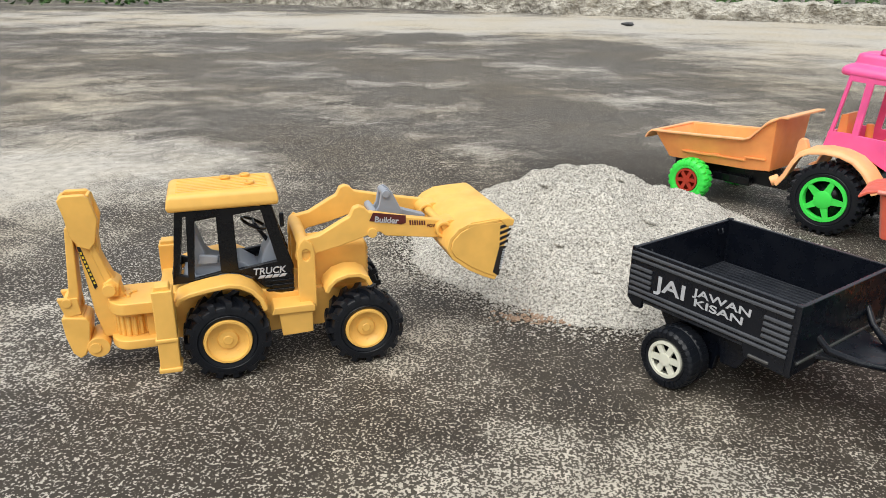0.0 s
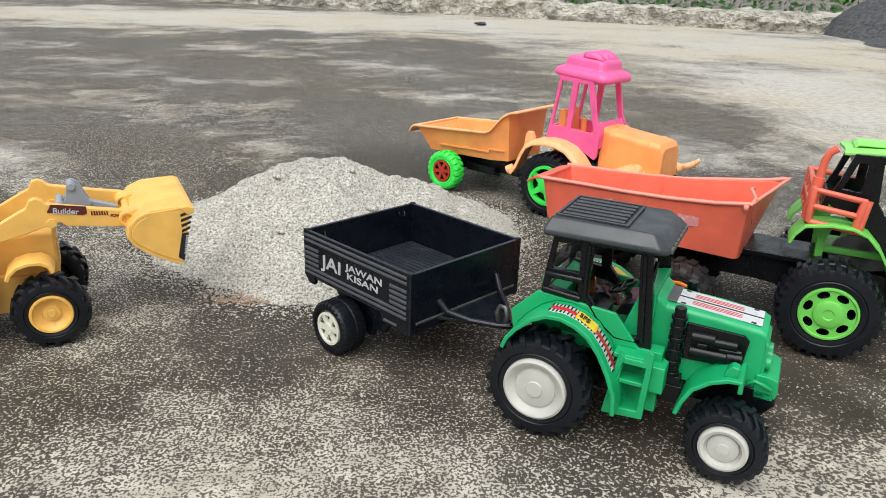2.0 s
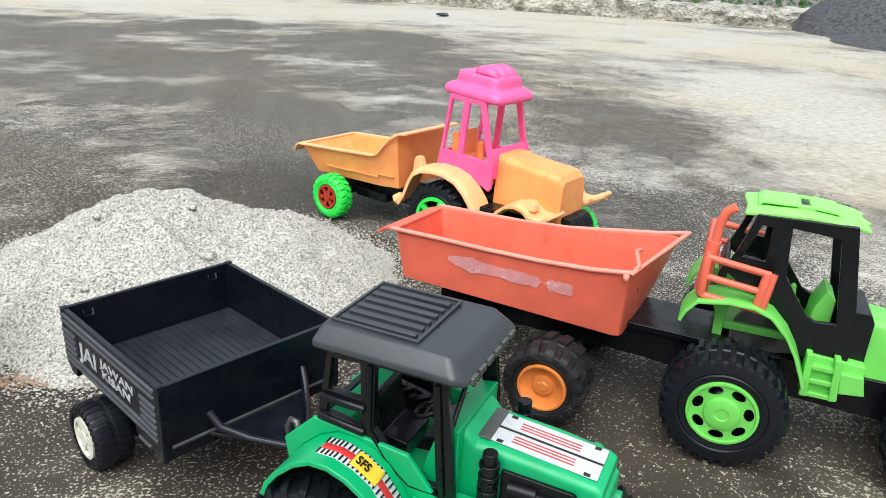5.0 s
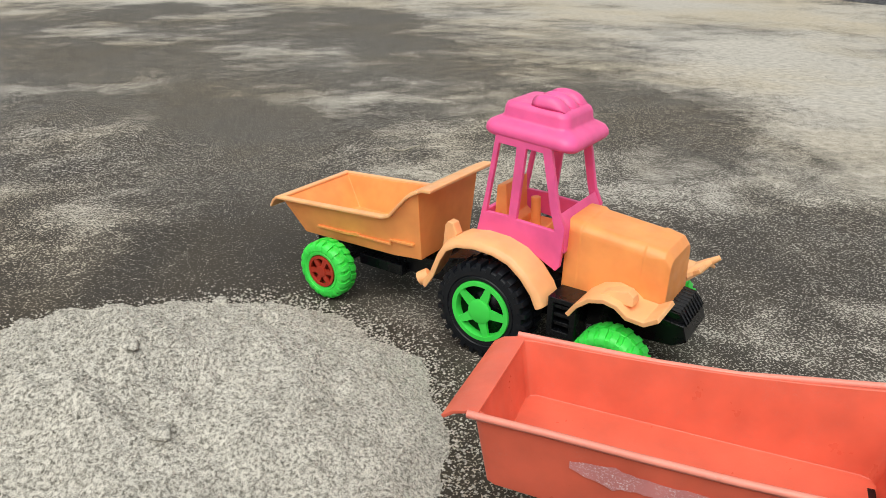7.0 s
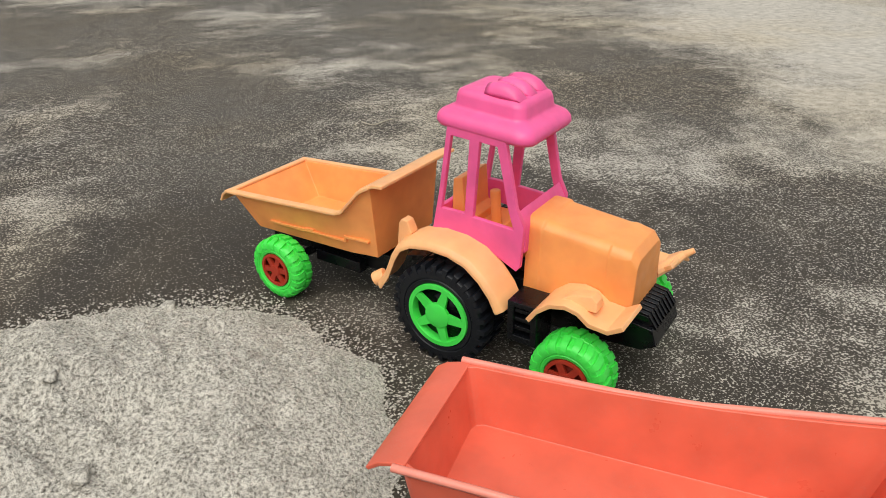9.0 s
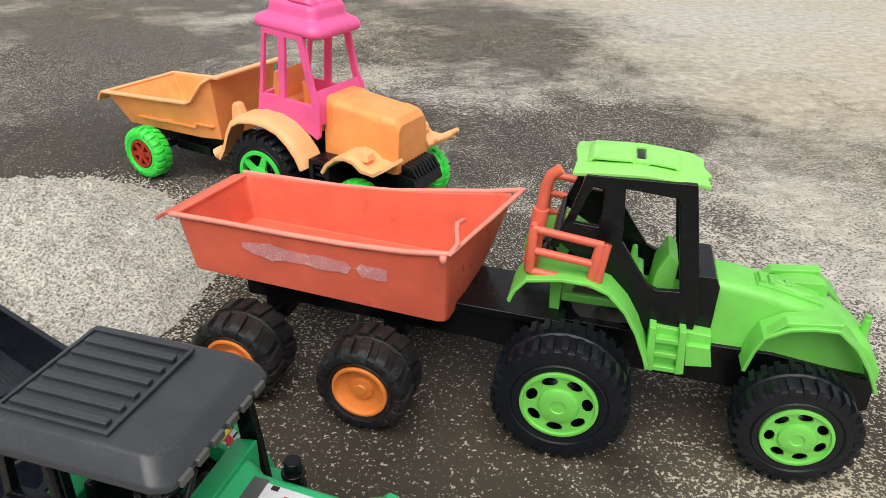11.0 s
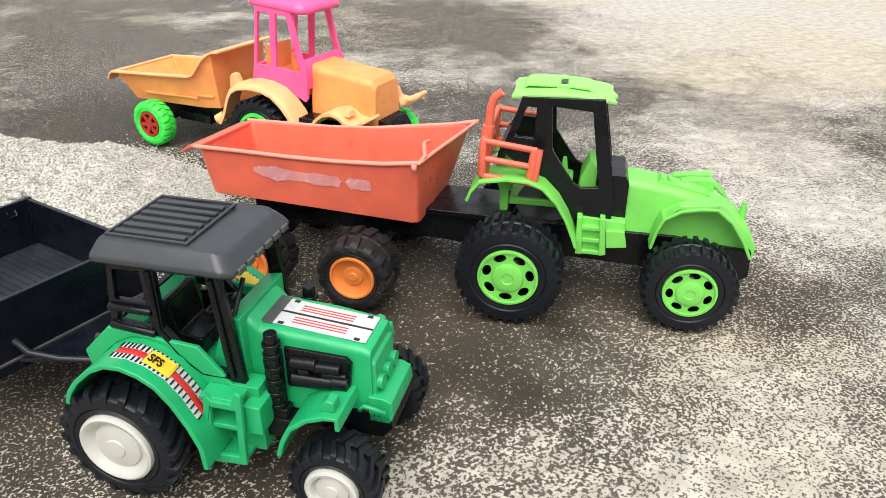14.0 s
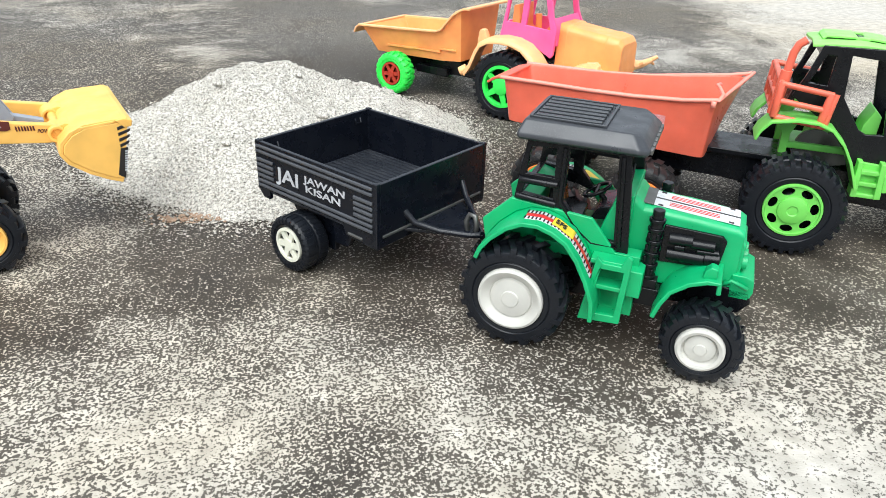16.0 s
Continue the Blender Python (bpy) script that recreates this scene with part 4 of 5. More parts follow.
def black_trailer():
    v = thing("toy_trailer", place(0.154, 0.473, -51.2), "open black plastic toy farm trailer lettered in white", "toy trailer", "toy trailers")
    x0, x1, y0, y1, z0, z1, t = -48.0, 80.0, 13.0, 132.0, 42.0, 89.0, 3.2
    bm = bmesh.new()
    box(bm, x0 + 1, x1 - 1, y0 + 1, y1 - 1, 49, 53)
    floor = part("floor_panel", bm, DUSTY_NAVY, v, bevel=0.3)
    for k in range(21):
        bm = bmesh.new()
        y = y0 + 8 + k * 5.2
        box(bm, x0 + 5, x1 - 5, y, y + 1.5, 52.8, 54.0)
        part("floor_rib", bm, DUSTY_NAVY, floor, bevel=0.2)
    # sides
    for s, (a, b) in zip((1, -1), both(y0, y0 + t, (y0 + y1) / 2)):
        bm = bmesh.new()
        prism(bm, [(x0, 50), (x0 + 6, 44), (x0 + 13, 44), (x0 + 14, 51), (46, 51), (49, 43), (x1, 41), (x1, z1), (x0, z1)], a, b)
        side = part("side_panel", bm, NAVY, v, bevel=0.5)
        o = (a - 1.3, a + 0.5) if s > 0 else (b - 0.5, b + 1.3)
        for z in (53.0, 57.0, 80.2, 84.4):
            bm = bmesh.new()
            box(bm, x0 + 1.5, x1 - 4, *o, z, z + 2.2)
            part("side_rib", bm, RIBGREY, side, bevel=0.5)
        for z in (61.2, 65.4, 69.6, 73.8):
            for u0, u1 in ((x0 + 1.5, x0 + 20), (58, x1 - 4)):
                bm = bmesh.new()
                box(bm, u0, u1, *o, z, z + 2.4)
                part("side_rib", bm, RIBGREY, side, bevel=0.5)
        if s > 0:
            lettering("word", "JAI", 15.0, SILVER, side, on_side(-23.5, y0 - 0.25, 63.8, 0), "white printed word", squash=1.42)
            lettering("word", "JAWAN", 7.4, SILVER, side, on_side(7.0, y0 - 0.25, 70.6, 0), "white printed word", squash=1.7)
            lettering("word", "KISAN", 7.4, SILVER, side, on_side(7.5, y0 - 0.25, 63.4, 0), "white printed word", squash=1.82)
        bm = bmesh.new()
        box(bm, 52, 66, *o, 44.5, 46.4)
        part("slot", bm, STEEL, side, bevel=0.5)
    for a, b, nm in ((x0, x0 + t, "tail_panel"), (x1 - t, x1, "front_panel")):
        bm = bmesh.new()
        box(bm, a, b, y0 + t, y1 - t, 42 if nm == "front_panel" else 48, z1)
        pan = part(nm, bm, NAVY, v, bevel=0.5)
        if nm == "front_panel":
            bm = bmesh.new()
            box(bm, x1 - 0.4, x1 + 1.2, y0 + 5, y1 - 5, 49.2, 51.0)
            part("edge_rib", bm, STEEL, pan, "scuffed pale edge", bevel=0.4)
        else:
            for y in (28, 116):
                bm = bmesh.new()
                tube(bm, [(b + 0.3, y - 3, 84), (b + 1.6, y - 3, 80), (b + 1.6, y + 3, 80), (b + 0.3, y + 3, 84)], 0.8, 6)
                part("loop", bm, NAVY, pan, bevel=0)
    for x in (x0 + 0.2, x1 - 4.2):
        for y in (y0 - 0.6, y1 - 3.6):
            bm = bmesh.new()
            box(bm, x, x + 4.4, y, y + 4.4, 42 if x > 0 else 50, z1 + 0.8)
            part("corner_post", bm, NAVY, v, bevel=0.8)
    # axle frame
    bm = bmesh.new()
    cyy = (y0 + y1) / 2
    for y in (28, 112):
        prism(bm, [(-34, 50), (52, 50), (34, 30), (22, 26), (20, 14), (-14, 14), (-20, 30)], y, y + 5)
    box(bm, -30, 48, 33, 112, 43, 49)
    tube(bm, [(0, 8, 22), (0, 2 * cyy - 8, 22)], 4, 12)
    prism(bm, [(24, 50), (54, 50), (40, 26), (28, 26)], 22, 28)
    part("axle_frame", bm, NAVY, v, bevel=0.8)
    ring_at = lambda y, far, roll: (0, y, far, roll)
    wheels(v, [ring_at(0, 0, 0.0), ring_at(2 * cyy, 1, 0.4)], 22, 22, 13.5, RUBBER, CREAM, "star", 30, 0.5, "rib", "smooth black double tyre", "cream six-spoke rim")
    # drawbar
    bm = bmesh.new()
    lo = [(80, 40, 47), (80, 106, 47), (112, 84, 45), (124, 74, 44), (112, 64, 45)]
    a = [bm.verts.new(p) for p in lo]
    b = [bm.verts.new((p[0], p[1], p[2] + 2.5)) for p in lo]
    face(bm, a)
    face(bm, b[::-1])
    for i in range(5):
        face(bm, (a[i], a[(i + 1) % 5], b[(i + 1) % 5], b[i]))
    tube(bm, [(79, 41, 62), (86, 44, 54), (100, 54, 49), (116, 66, 47), (123, 72, 47)], 2.4, 8)
    tube(bm, [(79, 105, 66), (86, 102, 56), (100, 93, 50), (114, 82, 47), (123, 74, 47)], 2.4, 8)
    part("drawbar", bm, NAVY, v, "black drawbar with scuffed edges", bevel=0.4)
    bm = bmesh.new()
    tube(bm, [(112, 68 + 4, 46), (110, 72, 54), (112, 73, 59), (116, 74, 59), (118, 74, 53), (117, 74, 44)], 2.0, 10)
    part("hitch_pin", bm, STEEL, v, "bent grey metal hitch pin", bevel=0)


# ---- lime tractor with red trailer ----
def lime_tractor():
    v = thing("toy_tractor", place(0.553, 0.4474, -30), "bright lime green toy tractor with black cab and red rack", "toy tractor", "toy tractors")
    cy = 80.0
    bm = bmesh.new()
    prism(bm, [(-40, 36), (174, 26), (179, 29), (178, 50), (120, 58), (88, 58), (40, 60), (-40, 62)], 58, 102)
    part("chassis", bm, BLACK, v, bevel=0.8)
    bm = bmesh.new()
    revolve(bm, [(0, 0), (16, 0), (16, 5), (0, 5)], 26)
    prism(bm, [(-4, -18), (34, -10), (34, 12), (16, 18), (4, 12)], 0, 4)
    part("gear_plate", bm, STEEL, v, "grey metal motor plate", bevel=0.4, at=Matrix.Translation((14 * MM, 64 * MM, 74 * MM)))
    # hood
    bm = bmesh.new()
    loft(bm, [section(80, 60, 100, 56, 99, 6, 0.84), section(92, 60, 100, 48, 98, 6, 0.84), section(112, 60, 100, 52, 94.5, 6, 0.84), section(138, 60, 100, 52, 88.5, 7, 0.82), section(152, 60, 100, 50, 83.5, 8, 0.82), section(163, 61, 99, 48, 77.5, 8, 0.84), section(171, 62, 98, 45, 70.5, 7, 0.86), section(177, 63, 97, 44, 61, 5, 0.9), section(181, 64, 96, 44, 53, 2)])
    part("hood", bm, LIME, v, bevel=0.8)
    bm = bmesh.new()
    prism(bm, [(103, 94), (105, 97.6), (126, 93.4), (142, 89.2), (144, 86), (120, 88)], 71, 86)
    for x in (105, 111, 121):
        prism(bm, [(x, 95), (x + 4, 94), (x + 3.4, 99.6 - (x - 105) * 0.22), (x + 0.8, 99.6 - (x - 105) * 0.22)], 72 + (x - 105) * 0.3, 84)
    tube(bm, [(113, 76, 95.5), (136, 76, 90.5)], 2.0, 8)
    tube(bm, [(117, 82, 95), (132, 72, 91.5)], 1.6, 8)
    prism(bm, [(122, 90), (148, 84), (147, 93), (144, 94.5), (128, 93.5)], 86, 95)
    part("hood_engine", bm, LIME, v, bevel=0.7)
    bm = bmesh.new()
    tube(bm, [(169, 74, 62), (169, 74, 74), (169, 74, 82)], 3.4, 12, 2.2)
    tube(bm, [(169, 74, 81), (169, 74, 84.5)], 1.7, 10)
    part("hood_pin", bm, LIME, v, bevel=0.4)
    arc = [(-38, 85), (-35, 93), (-28, 101.5), (-8, 105), (8, 104.5), (20, 100), (31, 89), (39, 76), (45, 62), (48, 54)]
    farc = [(101, 53), (104, 68), (108, 78), (120, 86), (133, 89), (146, 89.5), (158, 80), (168, 66), (175, 52)]
    for s, (a, b) in zip((1, -1), both(31, 62, cy)):
        bm = bmesh.new()
        strip(bm, arc, 2.4, a, b)
        prism(bm, [(-22, 102), (-2, 102), (-8, 86), (-8, 62), (-14, 62), (-15, 86)], b - 6 if s > 0 else a, b if s > 0 else a + 6)
        part("rear_fender", bm, LIME, v, "lime fender with ragged moulded edge", bevel=0.6)
        bm = bmesh.new()
        strip(bm, farc, 2.4, a + 12 if s > 0 else a, b if s > 0 else b - 12)
        prism(bm, [(108, 77), (119, 86), (146, 89.5), (148, 92.5), (119, 89)], a + 14 if s > 0 else b - 22, a + 22 if s > 0 else b - 14)
        part("front_fender", bm, LIME, v, bevel=0.7)
        o = (a + 12, b) if s > 0 else (a, b - 12)
        bm = bmesh.new()
        prism(bm, [(47, 72), (82, 70), (84, 51), (70, 49), (70, 44), (48, 43)], o[0] + 6, o[1])
        ladder = part("step_block", bm, LIME, v, bevel=0.6)
        for rail in ([(46, 74), (50, 74), (52, 43), (47, 43)], [(63, 74), (67, 74), (70, 44), (65, 43)]):
            bm = bmesh.new()
            prism(bm, rail, o[0], o[1] - 4)
            part("step_rail", bm, LIME, ladder, bevel=0.6)
        for z in (43, 53, 63):
            bm = bmesh.new()
            box(bm, 48, 68, o[0] + 1, o[1] - 4, z, z + 3.5)
            part("step", bm, LIME, ladder, bevel=0.6)
        bm = bmesh.new()
        prism(bm, [(68, 64), (82, 64), (85, 51), (70, 49)], o[0] + 2, o[1] - 4)
        part("side_box", bm, LIME, ladder, bevel=0.6)
    # cab
    outer = [(-1, 161), (-8, 137), (-15, 119), (-5, 112), (8, 104), (20, 95), (32, 82), (44, 67), (57, 64), (71, 63), (72, 82), (68, 110), (58, 162)]
    wins = [[(3, 154), (10, 153.5), (9, 130), (-5, 131)], [(21, 155), (50, 152.5), (59.5, 95), (47, 94), (41, 97), (33, 108), (23.5, 122)]]
    for a, b in both(52, 56, cy):
        bm = bmesh.new()
        plate(bm, outer, wins, a, b)
        part("cab_side", bm, BLACK, v, bevel=0.7)
    bm = bmesh.new()
    prism(bm, [(66, 62), (82, 60), (82, 98), (79, 104), (68, 104)], 58, 102)
    part("cab_front", bm, BLACK, v, bevel=0.7)
    for beam in ([(51, 154), (57.5, 154), (57, 161), (51, 161)], [(-3, 154), (2, 154), (2, 161), (-1, 161)], [(-18, 112), (-12, 112), (-12, 124), (-15, 124)]):
        bm = bmesh.new()
        prism(bm, beam, 55, 105)
        part("cab_beam", bm, BLACK, v, bevel=0.7)
    bm = bmesh.new()
    box(bm, -8, 64, 61, 99, 72, 78)
    prism(bm, [(6, 76), (40, 76), (40, 92), (26, 96), (20, 118), (14, 120), (8, 100)], 66, 94)
    prism(bm, [(44, 76), (58, 76), (58, 106), (52, 112), (46, 98)], 66, 94)
    prism(bm, [(30, 94), (36, 94), (34, 108), (31, 108)], 78, 82)
    part("seat", bm, LIME, v, "lime moulded seat and dashboard", bevel=1.2)
    bm = bmesh.new()
    rim = [(-9, 106), (-10, 92), (-8, 72), (-9, 54), (8, 53), (30, 54.5), (46, 54), (58, 55), (60, 58), (66, 58), (64, 66), (67, 72), (63, 84), (64, 96), (58, 106), (30, 107), (8, 106)]
    crown = lambda x: 164.6 - 0.0022 * (x - 24) ** 2
    lo = [bm.verts.new((x, y, crown(x) - 2.4 - (1.2 if y < 60 or y > 100 else 0))) for x, y in rim]
    hi = [bm.verts.new((x, y, crown(x) - (1.2 if y < 60 or y > 100 else 0))) for x, y in rim]
    top = [bm.verts.new((24 + (x - 24) * 0.84, 80 + (y - 80) * 0.8, crown(x) + 0.8)) for x, y in rim]
    n = len(rim)
    for k in range(n):
        q = (k + 1) % n
        face(bm, (lo[k], lo[q], hi[q], hi[k]))
        face(bm, (hi[k], hi[q], top[q], top[k]))
    face(bm, lo[::-1])
    face(bm, top)
    strip(bm, [(-2, 164.4), (1, 167), (22, 167.6), (25, 166)], 2.0, 66, 95)
    strip(bm, [(30, 166), (33, 167.4), (46, 166.2), (50, 163.8)], 2.0, 66, 95)
    prism(bm, [(24, 165), (31, 165), (31, 167.2), (24, 167.2)], 66, 70)
    prism(bm, [(24, 165), (31, 165), (31, 167.2), (24, 167.2)], 90, 95)
    part("roof", bm, LIME_PALE, v, "pale lime roof with ragged edge", bevel=0.5)
    bm = bmesh.new()
    box(bm, 25.5, 29.5, 71, 89, 165.0, 166.0)
    part("roof_slot", bm, BLACK, v, "dark slot in the roof", bevel=0)
    # red rack
    bm = bmesh.new()
    tube(bm, [(-26, 38, 131), (-26, 122, 131)], 2.4, 8)
    rack = part("rack", bm, RED, v, "red plastic luggage rack", bevel=0)
    bars = [((-27, 38, z), (-27, 122, z), 2.4) for z in (104, 117)] + [((-27, y, 104), (-26, y, 131), 2.4) for y in (56, 80, 104)]
    for a in (38.0, 122.0):
        bars += [((-26.5, a, z0), (13, a, z1), 2.5) for z0, z1 in ((131, 126), (117.5, 113), (104, 100))]
        bars += [((-27, a, 104), (-26, a, 132), 3.0), ((8.5, a, 99), (11.5, a, 127), 3.2), ((12, a, 99), (15, a, 127), 2.6)]
    for p, q, r in bars:
        bm = bmesh.new()
        tube(bm, [p, q], r, 8)
        part("bar", bm, RED, rack, bevel=0)
    bm = bmesh.new()
    tube(bm, [(-27, 47, 104), (-24, 47, 140)], 4.6, 12)
    tube(bm, [(-24, 47, 138), (-22.5, 47, 154), (-20, 47, 161), (-15, 47, 165)], 3.2, 12)
    part("exhaust", bm, RED, v, "red plastic exhaust pipe", bevel=0.3)
    wheels(v, [(0, 0, 0, 0.1), (0, 160, 1, 0.5)], 40, 32, 22.3, RUBBER, LIME, "oval", 30, 2.6, "block", "black rubber tyre with block tread", "lime rim with oval holes")
    wheels(v, [(131, 14, 0, 0.6), (131, 146, 1, 0.2)], 34.5, 27, 19.2, RUBBER, LIME, "oval", 28, 2.2, "block", "black rubber tyre with block tread", "lime rim with oval holes")


def red_trailer():
    v = thing("toy_trailer", place(0.448, 0.506, -33), "red plastic toy tipping trailer on a black chassis", "toy trailer", "toy trailers")
    cy = 76.0
    bm = bmesh.new()
    prism(bm, [(-104, 44), (60, 42), (84, 40), (106, 40), (112, 44), (112, 68), (60, 66), (-104, 66)], 54, 98)
    part("chassis", bm, BLACK, v, bevel=0.8)
    bm = bmesh.new()
    box(bm, 44, 114, 50, 102, 64, 69)
    part("hitch_plate", bm, BLACK, v, "glossy black hitch plate", bevel=0.8)
    for x in (-84, 3):
        bm = bmesh.new()
        tube(bm, [(x, 20, 32), (x, 132, 32)], 4, 12)
        part("axle", bm, BLACK, v, bevel=0.4)
        bm = bmesh.new()
        box(bm, x - 8, x + 8, 56, 96, 28, 46)
        part("axle_block", bm, BLACK, v, bevel=0.8)
    # bin: an open tub with thin walls
    bx = [(-131, 34, 70), (45, 36, 62), (50, 112, 66), (-131, 112, 70)]
    ft = [(-138, 32, 110), (47, 28, 114), (66, 122, 117), (-138, 119, 104)]
    bm = bmesh.new()
    n = 8

    def ringpts(f, inset, lift):
        out = []
        for i in range(4):
            p, q = Vector(bx[i]), Vector(ft[i])
            c = p.lerp(q, f)
            m = Vector((sum(k[0] for k in bx) / 4, cy, 0))
            d = Vector((m.x - c.x, m.y - c.y, 0))
            sx, sy = (1 if d.x > 0 else -1), (1 if d.y > 0 else -1)
            c = Vector((c.x + sx * inset, c.y + sy * inset, c.z + lift))
            r = 6
            px, py = Vector((sx * r, 0, 0)), Vector((0, sy * r, 0))
            a1, a2 = (c + py, c + px) if i in (0, 2) else (c + px, c + py)
            if i == 0:
                a1, a2 = c + py, c + px
            out += [a1, c + (px + py) * 0.3, a2]
        return out

    loft(bm, [ringpts(f, 0, 0) for f in (0, 0.3, 0.34, 0.62, 0.66, 1.0)] + [ringpts(1.0, 2.2, 0.0)] + [ringpts(f, 2.2, 2.2) for f in (0.6, 0.02)])
    bmesh.ops.subdivide_edges(bm, edges=[e for e in bm.edges if abs(e.verts[0].co.x - e.verts[1].co.x) > 100], cuts=7)
    for vt in bm.verts:
        f = max(0.0, min(1.0, (vt.co.z - 66) / 46))
        sag = max(0.0, 1 - ((vt.co.x + 30) / 105) ** 2)
        vt.co.z -= 4.0 * f * sag
        vt.co.y += (1.6 if vt.co.y < cy else -1.6) * f * sag
    tub = part("bin", bm, RED, v, "red plastic bin with ragged moulded rim", bevel=0.6)
    # raised nose over the hitch end, and flared tail lip
    bm = bmesh.new()
    lip = [(48, 30, 114.5), (52, 44, 117), (58, 66, 118), (66, 96, 119), (72, 121, 120.5), (66, 122, 117), (60, 96, 115.5), (54, 66, 115), (49, 40, 114)]
    a = [bm.verts.new(p) for p in lip]
    b = [bm.verts.new((p[0], p[1], p[2] - 2.0)) for p in lip]
    face(bm, a)
    face(bm, b[::-1])
    for k in range(len(lip)):
        q = (k + 1) % len(lip)
        face(bm, (a[k], a[q], b[q], b[k]))
    part("nose_lip", bm, PALERED, tub, "torn front lip of the bin", bevel=0.4)
    bm = bmesh.new()
    rows = []
    for k in range(9):
        y, f = 33 + 86 * k / 8, 1 - 7 * k / 8 / 110
        rows.append([(x, y, z * f) for x, z in ((-153, 104), (-147, 108.5), (-138, 111), (-134, 111), (-134, 108.8), (-138, 108.8), (-146, 106.5), (-151.5, 102.5))])
    loft(bm, rows)
    part("tail_lip", bm, RED, tub, bevel=0.5)
    bm = bmesh.new()
    tube(bm, [(-139, 31, 110), (-100, 31.6, 109.4), (-60, 31.8, 108.4), (-20, 31, 108.8), (20, 29, 111.4), (47, 28.5, 115)], 1.9, 8)
    tube(bm, [(-139, 120, 104), (-60, 119.4, 104.4), (-20, 119.8, 106.5), (20, 121.6, 111.5), (50, 123, 115), (70, 122, 119.5)], 1.9, 8)
    tube(bm, [(47, 28, 114), (50, 36, 118), (46, 48, 121), (44, 56, 121), (46, 64, 120)], 1.6, 8)
    tube(bm, [(48, 29, 115), (54, 48, 117.5), (62, 78, 119), (72, 121, 120.5)], 1.5, 8)
    tube(bm, [(44, 27.5, 114), (44, 27, 109)], 2.2, 8)
    part("rim_bead", bm, PALERED, tub, "pale ragged rim bead", bevel=0)
    # torn sticker on the side
    rnd = random.Random(4)
    bm = bmesh.new()
    up, dn = [], []
    for k in range(30):
        x = -90 + 98 * k / 29
        zc = 97 - 0.03 * (x + 86)
        h = (1.0 + 5.5 * math.sin(math.pi * min(1, (k + 1) / 14)) if k < 7 else 5.0) * (1.0 + 0.4 * rnd.random())
        if 22 <= k <= 23:
            h = 0.4
        up.append((x, zc + h * 0.7))
        dn.append((x, zc - h))
    for (a, b), (c, d) in zip(zip(up, dn), zip(up[1:], dn[1:])):
        def lay(p):
            f = (p[1] - 66) / (111 - 66)
            low, high = 34 + 2 * (p[0] + 131) / 176, 32 - 4 * (p[0] + 137) / 185
            sag = max(0.0, 1 - ((p[0] + 30) / 105) ** 2) * max(0.0, f)
            return (p[0], low + (high - low) * f - 0.5 + 1.6 * sag, p[1] - 4.0 * sag)
        face(bm, [bm.verts.new(lay(p)) for p in (a, b, d, c)])
    bmesh.ops.remove_doubles(bm, verts=bm.verts, dist=0.01)
    part("torn_sticker", bm, TORN, tub, "torn remains of a pale sticker", bevel=0)
    wheels(v, [(-84, -6, 0, 0.2), (3, -6, 0, 0.5), (-84, 158, 1, 0.1), (3, 158, 1, 0.7)], 30, 36, 17.6, DUSTY_RUBBER, RIMORANGE, "dish", 16, 2.8, "rib", "dusty black tyre with wide lugs", "orange dished rim")


